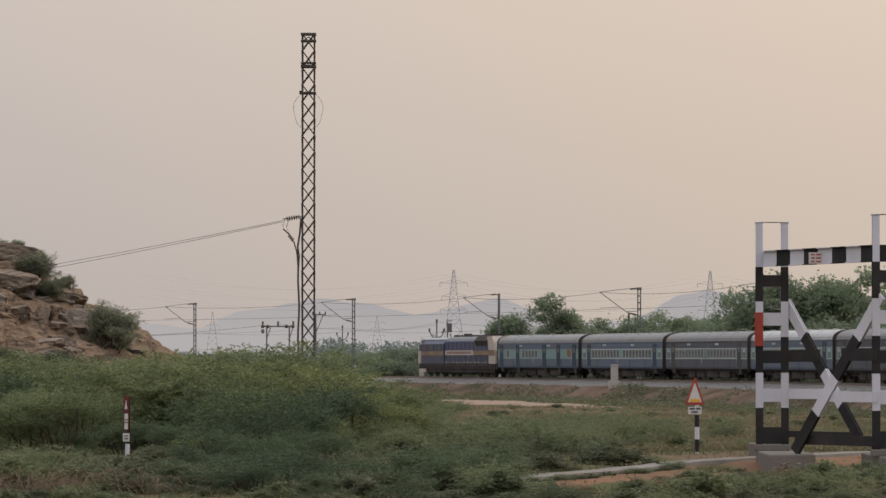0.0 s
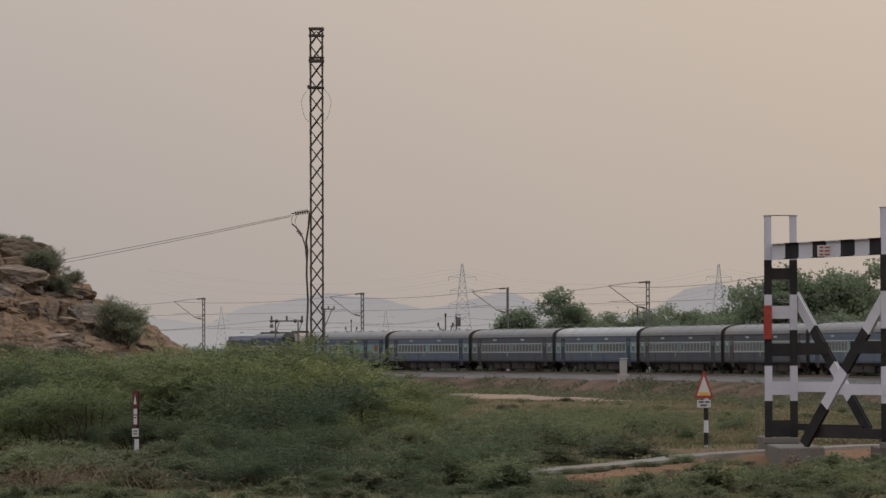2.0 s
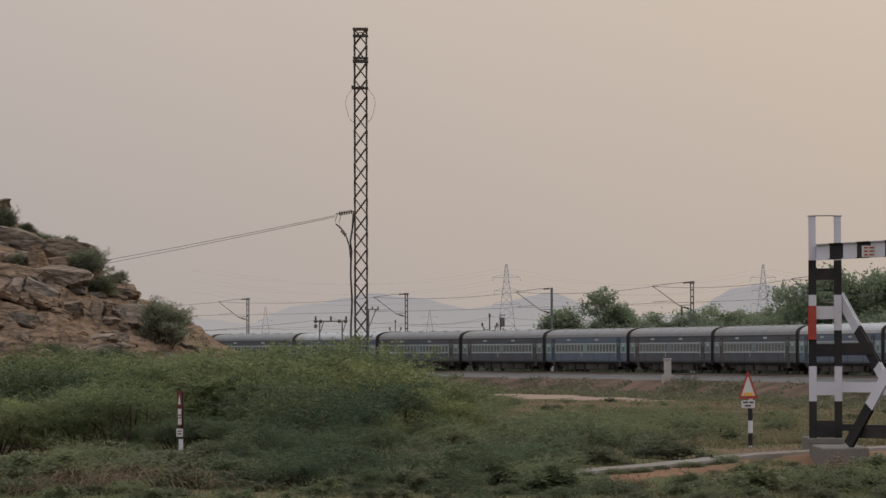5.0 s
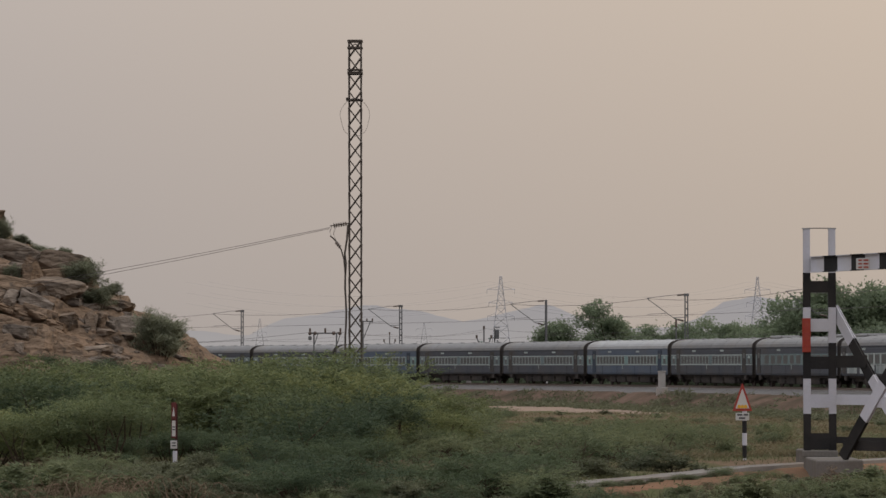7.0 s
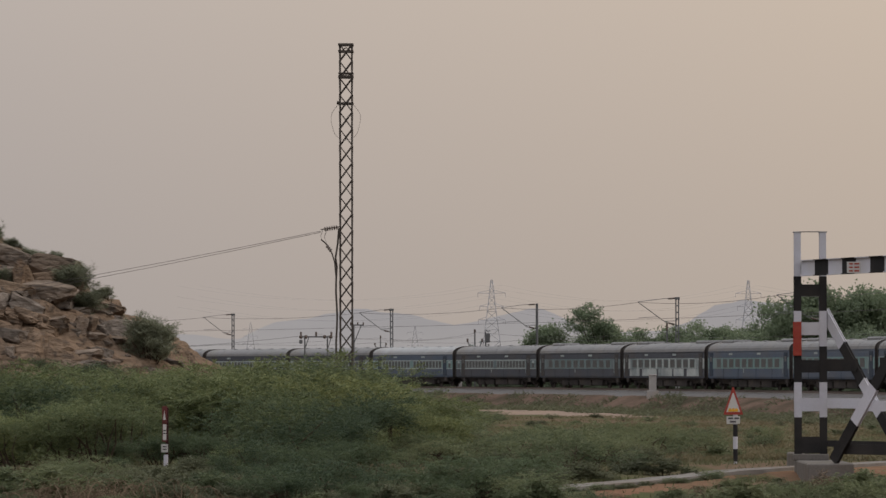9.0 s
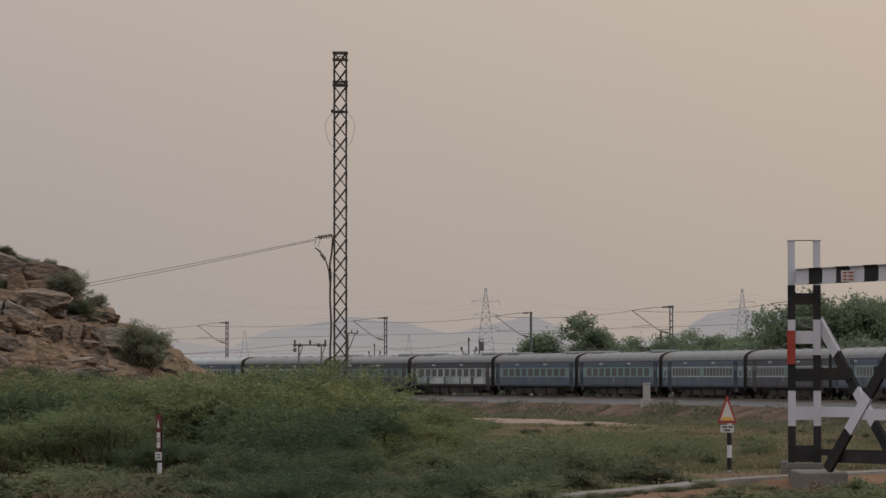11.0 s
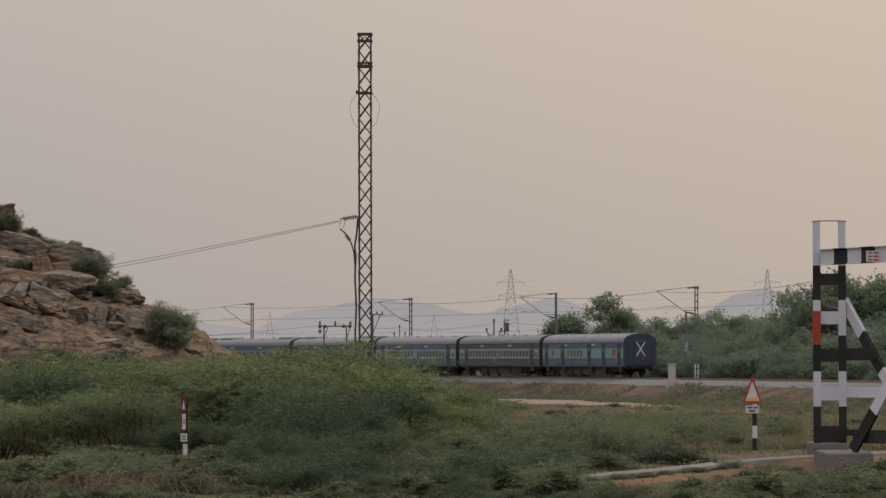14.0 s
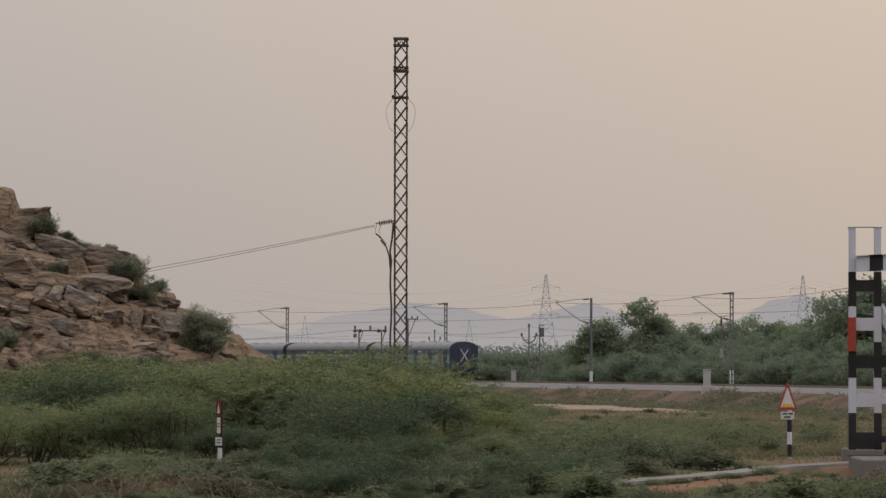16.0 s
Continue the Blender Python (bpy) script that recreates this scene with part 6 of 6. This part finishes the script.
def tree(name, seed, mat, label, h=8.0, w=3.2, clumps=110, per=45, leaf=0.34, trunk=0.2, low=0.42, high=0.82, spread=0.5):
    """A tapered trunk with limbs and an uneven crown of leaf clumps."""
    rnd = np.random.default_rng(seed)
    g = thing(name, Matrix(), label, "tree")
    tr = rod((0, 0, -0.3), (0.1, 0, h * 0.35), trunk, 8, trunk * 0.7)
    centres = []
    lobes = [(np.array([rnd.normal(0, spread) * w, rnd.normal(0, spread * 0.8) * w, h * rnd.uniform(low, high)]), w * rnd.uniform(0.35, 0.6)) for _ in range(9)]
    lobes.append((np.array([0, 0, h * 0.6]), w * 0.7))
    for c, r in lobes:
        add_rod(tr, (0.1, 0, h * 0.33), c, trunk * 0.45, 5, 0.04)
        for _ in range(clumps // 10):
            d = rnd.normal(0, 1, 3)
            d /= np.linalg.norm(d)
            centres.append(c + d * r * np.array([1, 1, 0.75]) * rnd.uniform(0.55, 1.05))
    part("trunk", tr, M["bark"], g)
    shared("crown", blades_mesh("crown", leaf_cloud(rnd, centres, per, (w * 0.11, w * 0.11, w * 0.085), leaf, leaf * 0.6, up=0.2), mat), g, Matrix())
    return g


def plant(proto, x, y, scale, turn=None, z=None, wide=1.0):
    """Another plant like proto, standing on the ground at x, y."""
    z = ground_at(x, y) - 0.05 if z is None else z
    m = Matrix.Translation((x, y, z)) @ Matrix.Rotation(random.uniform(0, 6.28) if turn is None else turn, 4, "Z")
    o = copy_thing(proto, m)
    o.scale = (scale * wide, scale * wide, scale)
    return o


def clear_height(x, y):
    """How tall a plant may stand before the road without hiding it from the eye's height."""
    if x < 1.2:
        return 9.0
    yr = y
    for _ in range(12):
        yr = float(road_edge(x / y * yr))
    return 9.0 if y > yr else 2.6 * (1 - y / yr) - 0.04


def bank_top(u):
    """Height of the thicket's skyline, by metres across at 120 m."""
    return float(np.interp(u, (-17, -9, -7.8, -6.6, -5.2, -4.3, -3.9, -3.2, -2.4, -1.6, -0.9, -0.3, 0.4), (2.78, 2.85, 2.98, 3.05, 3.18, 3.25, 3.18, 2.75, 2.15, 1.6, 1.1, 0.7, 0.4)))


def build_thicket():
    protos = [thorn_bush(11 + k, M["leaf_thorn"] if k < 3 else M["leaf_gold"], "feathery bright green thorn bush in the roadside thicket" if k < 3 else "feathery yellowish green thorn bush in the thicket") for k in range(5)]
    deep = [thorn_bush(31 + k, M["leaf_deep"], "dense dark green thorn bush in the roadside thicket", 1.5, 2.2, 850, 7, 0.10, 0.018) for k in range(2)]
    pale = [shrub("scrub_bush", 41 + k, M["leaf_pale"], "low dusty pale green scrub", "scrub", 1.1, 1.0, 30, 5, 0.11, 0.024, 0.4) for k in range(2)]
    weed = [shrub("weed_tuft", 51 + k, M["leaf_scrub"], "low grey-green weeds on dry soil", "weeds", 0.9, 0.6, 22, 4, 0.10, 0.020, 0.5, 0.5) for k in range(3)]
    dry = [shrub("dry_bush", 61, M["dry"], "tangle of dry brown twigs on the ground", "dry brush", 1.2, 0.8, 30, 4, 0.22, 0.008, 0.5, 0.3)]
    tangle = [dead_tangle(91 + k) for k in range(2)]
    small = [thorn_bush(81 + k, M["leaf_low"] if k < 3 else M["leaf_deep"], "low feathery green shrub on dry soil", 1.15, 1.05, 420, 7, 0.075, 0.013, 0.30, "low_shrub", "shrub") for k in range(4)]
    rnd = random.Random(3)
    # the main bank of thorn bushes, back to front
    for y, f, dx in ((131, 1.04, 1.5), (125, 1.0, 1.35), (119, 0.90, 1.3), (113.5, 0.74, 1.25)):
        x = -20.0
        while x < 1.0:
            u = x * 120 / y
            hgt = bank_top(u) * f * rnd.uniform(0.92, 1.12) + 0.05
            near_post = abs(x - -8.07) < 1.0 and y < 116
            if hgt > 0.7 and not near_post:
                plant(rnd.choice((protos[:3] if y < 116 else protos + protos[3:]) if rnd.random() < 0.76 else deep), x + rnd.uniform(-0.4, 0.4), y + rnd.uniform(-1.5, 1.5), hgt / 2.6, wide=1.2)
            x += dx * rnd.uniform(0.8, 1.2)
    # the dense dark-footed edge of the bank before the hill
    x = -15.0
    while x < -9.0:
        plant(rnd.choice(protos), x, 107.5 + rnd.uniform(-1, 1), rnd.uniform(0.62, 0.78), wide=1.15)
        x += rnd.uniform(0.8, 1.2)
    # bushes that come forward of the bank
    for y, xs, hs, dx in ((107, (-5.6, -2.2), (1.6, 2.3), 1.0), (101, (-6.0, -1.8), (1.3, 2.05), 1.15), (95, (-5.9, -1.2), (0.9, 1.75), 1.25), (89.5, (-5.6, -0.4), (0.8, 1.45), 1.2), (84.5, (-5.3, -0.4), (0.6, 1.05), 1.1), (80, (-5.0, 0.2), (0.45, 0.8), 1.1)):
        x = xs[0]
        while x < xs[1]:
            edge = min(1, (x - xs[0] + 0.6) / 1.5, (xs[1] + 0.5 - x) / 2.8)
            p = rnd.choice(protos[:3] + deep if y > 96 else deep)
            plant(p, x, y + rnd.uniform(-2.0, 2.0), rnd.uniform(*hs) * max(0.42, edge) / 2.3, wide=1.05)
            x += dx * rnd.uniform(0.6, 1.4)
    # dark growth round the marker post
    for x, y, s in ((-9.3, 108.5, 0.42), (-7.0, 108.5, 0.45), (-8.9, 104, 0.22), (-7.2, 103, 0.24), (-8.4, 110, 0.5), (-7.6, 110.5, 0.5)):
        plant(deep[0], x, y, s, wide=1.1)
    # low scrub in front and on the right
    for _ in range(300):
        y = rnd.uniform(79, 110)
        x = rnd.uniform(-0.125, 0.13) * y
        if -5.6 < x < 0.2 and y > 86:
            continue
        if abs(x - -8.07) < 0.8 and y > 97:
            continue
        if x < -9.3 and y > 87 and rnd.random() < 0.85:
            continue
        road = float(road_edge(x))
        if x > 0.9 and (-1.5 < y - road < 4.5 or -6 < y - road < 0 and rnd.random() < 0.6):
            continue
        if abs(x - 6.80) < 1.7 and y > 100:
            continue
        if 5.6 < x < 14 and 95.5 < y < 107 and rnd.random() < 0.93:
            continue
        k = rnd.random()
        if x < -5:
            p = rnd.choice(dry + weed + small[:1] if k < 0.6 else pale + small)
        else:
            p = rnd.choice(small + weed + weed + dry if k < 0.75 else pale) if x > 0.9 else rnd.choice(small[3:] * 3 + weed)
        if abs(x / y + 0.0754) < 0.012 and y < 107:
            p = rnd.choice(weed)
        size = min(rnd.uniform(0.5, 1.0) * 0.8, clear_height(x, y) * (0.9 if p in small else 1.2))
        if size > 0.12:
            plant(p, x, y, size, wide=1.35)
    for bx, by, s in ((5.46, 96, 0.42), (6.05, 95, 0.45), (6.63, 97, 0.4), (5.67, 93, 0.4), (2.69, 88, 0.3), (1.5, 86.5, 0.5), (1.0, 88, 0.6), (2.0, 87.2, 0.4), (1.3, 90, 0.7)):
        plant(rnd.choice(weed + small[3:]), bx, by, min(s, clear_height(bx, by) * 0.9), wide=1.4)
    for i in range(46):
        x = -11 + 22 * i / 45 + rnd.uniform(-0.2, 0.2)
        plant(rnd.choice(weed + weed + dry + pale + small[:1] if abs(x) > 3 else small[3:] + small[3:] + weed), x, rnd.uniform(75.5, 80), rnd.uniform(0.25, 0.4), wide=1.5)
        plant(rnd.choice(weed + weed + dry + pale + small[:1] if abs(x) > 3 else small[3:] + small[3:] + weed), x, rnd.uniform(70, 76), rnd.uniform(0.25, 0.4), wide=1.4)
        plant(rnd.choice(weed + dry if x > 2 else small), x + 0.25, rnd.uniform(67, 71), rnd.uniform(0.2, 0.32), wide=1.4)
    # scrub on the open ground up to the railway
    for _ in range(230):
        y = 108 + 190 * rnd.random() ** 1.6
        x = rnd.uniform(-0.02, 0.14) * y
        if abs(x - 6.80) < 1.7 and y < 114:
            continue
        if float(track_distance(np.array(x), np.array(y))) > -14:
            continue
        p = rnd.choice(weed + weed + small[:3] + small[:3] + pale)
        s = rnd.uniform(0.5, 1.15) * (0.85 if x < 4.2 and y < 150 else 0.5) * (0.75 if p in small and y > 170 else 1.0)
        near_road = float(road_edge(x))
        if x > 5 and rnd.random() < 0.45:
            continue
        if y < near_road + 4:
            continue
        plant(p, x, y, s, wide=1.3)
    # taller shrubs between the thicket and the sign
    for _ in range(36):
        y = rnd.uniform(98, 138)
        x = rnd.uniform(0.008, 0.074) * y
        if y > float(road_edge(x)) + 3.5 and (abs(x - 6.80) > 1.2 or y > 114):
            plant(rnd.choice(small[:3] + pale), x, y, rnd.uniform(0.5, 0.95), wide=1.1)
    # weeds leaning over the road's near edge
    for _ in range(34):
        x = rnd.uniform(1.2, 5.6)
        y = float(road_edge(x)) - rnd.uniform(0.3, 1.6)
        plant(rnd.choice(weed + small[:1]), x, y, rnd.uniform(0.10, 0.24), wide=1.6)
    # dead brushwood on the dry ground
    for _ in range(9):
        plant(rnd.choice(tangle), rnd.uniform(-11.0, -5.6), rnd.uniform(77, 88), rnd.uniform(0.5, 0.9), wide=1.2)
    for _ in range(5):
        plant(rnd.choice(tangle), rnd.uniform(0.6, 5.0), rnd.uniform(76, 86), rnd.uniform(0.35, 0.6), wide=1.2)
    # scrub beyond the bushes
    for _ in range(55):
        y = rnd.uniform(150, 290)
        x = rnd.uniform(-0.065, 0.0) * y
        plant(rnd.choice(small[:3]), x, y, rnd.uniform(1.5, 2.1) * (1 + 0.0014 * (y - 150)) * (1.0 if x / y < -0.024 else 0.5), wide=1.7)
    # bushes on the rocky hill
    for x, y, s, w in ((-12.62, 159.8, 1.38, 1.08), (-15.9, 162.0, 0.92, 1.35), (-15.19, 161.5, 0.7, 1.2), (-16.61, 163, 0.4, 1.2), (-19.4, 163.4, 0.9, 1.2), (-18.4, 164, 0.35, 1.4), (-17.6, 163.4, 0.5, 1.7),
                       (-18.4, 160.5, 0.5, 1.0), (-19.75, 155, 0.75, 1.1), (-14.83, 164, 0.45, 1.3)):
        plant(HILL_BUSH, x, y, s, z=float(hill_height(x, y)) - 0.26 * s, wide=w)
    # greener growth at the foot of the hill
    for x, s in ((-13.2, 0.42), (-14.2, 0.5), (-15.1, 0.4), (-12.4, 0.36), (-11.3, 0.34), (-16.1, 0.4)):
        plant(deep[0], x, 154, s, z=float(hill_height(x, 154)) - 0.1, wide=1.6)
    for p in protos + deep + pale + weed + dry + small + tangle:
        p.matrix_basis = Matrix.Translation((rnd.uniform(-14, -9), rnd.uniform(112, 124), -0.1)) @ Matrix.Diagonal((0.6, 0.6, 0.6, 1))


HILL_BUSH = shrub("hill_bush", 71, M["leaf_olive"], "upright grey-olive brush on the rocky slope", "bush", 0.85, 1.6, 80, 5, 0.16, 0.011, 0.6, 1.6, 0.5)
HILL_BUSH.matrix_basis = pose(-28.5, 160, float(hill_height(-28.5, 160)))
build_thicket()


def build_trees():
    rnd = random.Random(9)
    kinds = [tree("neem_tree", 101 + k, M["leaf_tree"], "rounded green roadside tree behind the railway", 8.0, 3.3, 130, 90, 0.23) for k in range(4)]
    low = [tree("scrub_tree", 121 + k, M["leaf_far"], "low spreading green thorn tree behind the track", 4.6, 2.9, 110, 58, 0.19, 0.12) for k in range(3)]
    spots = []
    # rows of scrub beyond the line
    for off, step, h in ((9, 3.6, 0.72), (15, 4.0, 0.95), (24, 4.8, 1.2)):
        s = 40.0
        while s < 320:
            p, hd = line(s)
            fade = float(np.interp(s, (40, 185, 215, 240, 275, 320), (1.05, 1.08, 1.0, 0.92, 0.72, 0.5)))
            q = p + Vector((hd.y, -hd.x)) * (off + rnd.uniform(-2, 2))
            spots.append((rnd.choice(low), q.x, q.y, h * fade * rnd.uniform(0.8, 1.2)))
            s += step * rnd.uniform(0.8, 1.25)
    # taller trees
    for x, y, s in ((15.6, 448, 0.72), (17.2, 450, 0.84), (19.2, 450, 0.76), (21.0, 450, 0.82), (22.8, 450, 0.76), (24.6, 450, 0.84), (26.6, 450, 0.90), (28.34, 450, 0.82), (30.09, 440, 0.86), (27.6, 398, 0.70), (29.78, 400, 0.90),
                    (31.3, 395, 1.02), (33.27, 392, 1.14), (35.54, 392, 1.24), (38.12, 394, 1.08), (40.66, 398, 1.0), (43.30, 400, 1.0), (45.73, 400, 1.05), (48.43, 400, 1.05)):
        spots.append((rnd.choice(kinds), x, y, s))
    dome = tree("neem_tree", 141, M["leaf_tree"], "broad rounded tree behind the railway", 9.6, 3.6, 230, 75, 0.22, 0.16, 0.45, 0.76, 0.45)
    dome.matrix_basis = pose(7.2, 440, -1.2)
    plant(dome, 5.6, 446, 0.72, 2.0)
    plant(dome, 8.7, 445, 0.80, 4.0)
    tall = tree("acacia_tree", 151, M["leaf_tree"], "tall feathery green tree behind the railway", 11.4, 3.0, 230, 42, 0.23, 0.14, 0.36, 0.90, 0.36)
    tall.matrix_basis = pose(12.5, 440, -1.2)
    plant(tall, 14.2, 443, 0.78, 1.0)
    plant(tall, 11.4, 444, 0.84, 2.5)
    for p, x, y, s in spots:
        plant(p, x, y, s * (1.28 if p in kinds else 1.12), wide=0.92 if p in kinds else 1.12)
    for i, p in enumerate(kinds + low):
        p.matrix_basis = pose(48.58 + 5 * i, 425 + 4 * i, -1.25)


build_trees()


def far_wood():
    """A hazy belt of woodland near the horizon."""
    rnd = np.random.default_rng(77)
    n = 2600
    x = rnd.uniform(-420, 420, n)
    y = rnd.uniform(1300, 1700, n)
    top = 4.6 + 3.4 * smooth(-50, -38, x) + 2.0 * wobble(x, y, 40, 2) + rnd.uniform(-1, 1.0, n)
    c = np.stack([x, y, rnd.uniform(0.2, 1, n) * top - 1.5], -1)
    v = leaf_cloud(rnd, c, 36, (2.6, 2.6, 0.8), 0.9, 0.7, up=0.1)
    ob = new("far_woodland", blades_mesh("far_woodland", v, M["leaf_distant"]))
    tagged(ob, "hazy bluish belt of far trees", "woodland", kind="stuff")


far_wood()


def build_grass():
    """Thin grass and weeds over the near ground."""
    rnd = np.random.default_rng(15)
    n = 60000
    y = 66 + 83 * rnd.random(n) ** 1.2
    x = rnd.uniform(-0.135, 0.135, n) * y
    near_road = road_edge(x)
    keep = ~((x > 0.8) & (y > near_road - 2.2) & (y < near_road + 2.3)) & ~((x > 0.8) & (y > near_road - 7) & (y < near_road) & (rnd.random(n) < 0.85)) & (wobble(x, y, 1.2, 6) + 0.5 * wobble(x, y, 0.5, 9) > -0.45)
    keep &= ~((x > 5.4) & (x < 14) & (y > 97) & (y < 107) & (rnd.random(n) < 0.92))
    x, y = x[keep], y[keep]
    n = len(x)
    z = ground_height(x, y) - 0.02
    h = rnd.uniform(0.05, 0.18, n)
    b = rnd.uniform(0, 6.28, n)
    lean = rnd.normal(0, 0.07, (n, 2))
    w = rnd.uniform(0.010, 0.022, n)
    dx, dy = np.cos(b) * w, np.sin(b) * w
    v = np.stack([np.stack([x - dx, y - dy, z], -1), np.stack([x + dx, y + dy, z], -1), np.stack([x + lean[:, 0], y + lean[:, 1], z + h], -1)], 1)
    # longer, sparser growth on the far field
    m = 60000
    fy = 116 + 240 * rnd.random(m) ** 1.4
    fx = rnd.uniform(-0.01, 0.135, m) * fy
    sandy = ((fx - 5.2) / 9.5) ** 2 + (((fy - 344) + (fx - 5.2) * 3.4) / 26.0) ** 2 < 1
    ok = ~sandy & (track_distance(fx, fy) < -9.5) & (fy > road_edge(fx) + 3.6) & (wobble(fx, fy, 5.0, 4) + 0.6 * wobble(fx, fy, 1.6, 2) > -0.35)
    fx, fy = fx[ok], fy[ok]
    far = leaf_cloud(rnd, np.stack([fx, fy, ground_height(fx, fy) + 0.10], -1), 1, (0.05, 0.05, 0.02), 0.30, 0.05, 0.9, 0.5)
    field = new("field_grass", blades_mesh("field_grass", far, M["leaf_dry"]))
    tagged(field, "straw-coloured dry grass over the open field", "grass", kind="stuff")
    # tufts on the bare bank below the track
    k = 2600
    s, off = rnd.uniform(60, 235, k), 4.8 + 9.5 * rnd.random(k) ** 0.7
    spots = [(line(float(q)), float(o)) for q, o in zip(s, off)]
    bx = np.array([p.x - h.y * o for (p, h), o in spots])
    by = np.array([p.y + h.x * o for (p, h), o in spots])
    thick = wobble(bx, by, 2.2, 12) + 0.6 * wobble(bx, by, 0.8, 13) + 0.05 * (off - 8) > -0.12
    bx, by = bx[thick], by[thick]
    tuft = leaf_cloud(rnd, np.stack([bx, by, ground_height(bx, by) + 0.12], -1), 22, (0.42, 0.42, 0.12), 0.34, 0.085, 0.6, 0.6)
    bank = new("bank_tufts", blades_mesh("bank_tufts", tuft, M["leaf_scrub"]))
    tagged(bank, "dusty grey-green tufts on the bare railway bank", "grass", kind="stuff")
    ob = new("grass", blades_mesh("grass", v.reshape(-1, 3), M["grass"]))
    tagged(ob, "sparse drying grass on the open soil", "grass", kind="stuff")


build_grass()


motions()
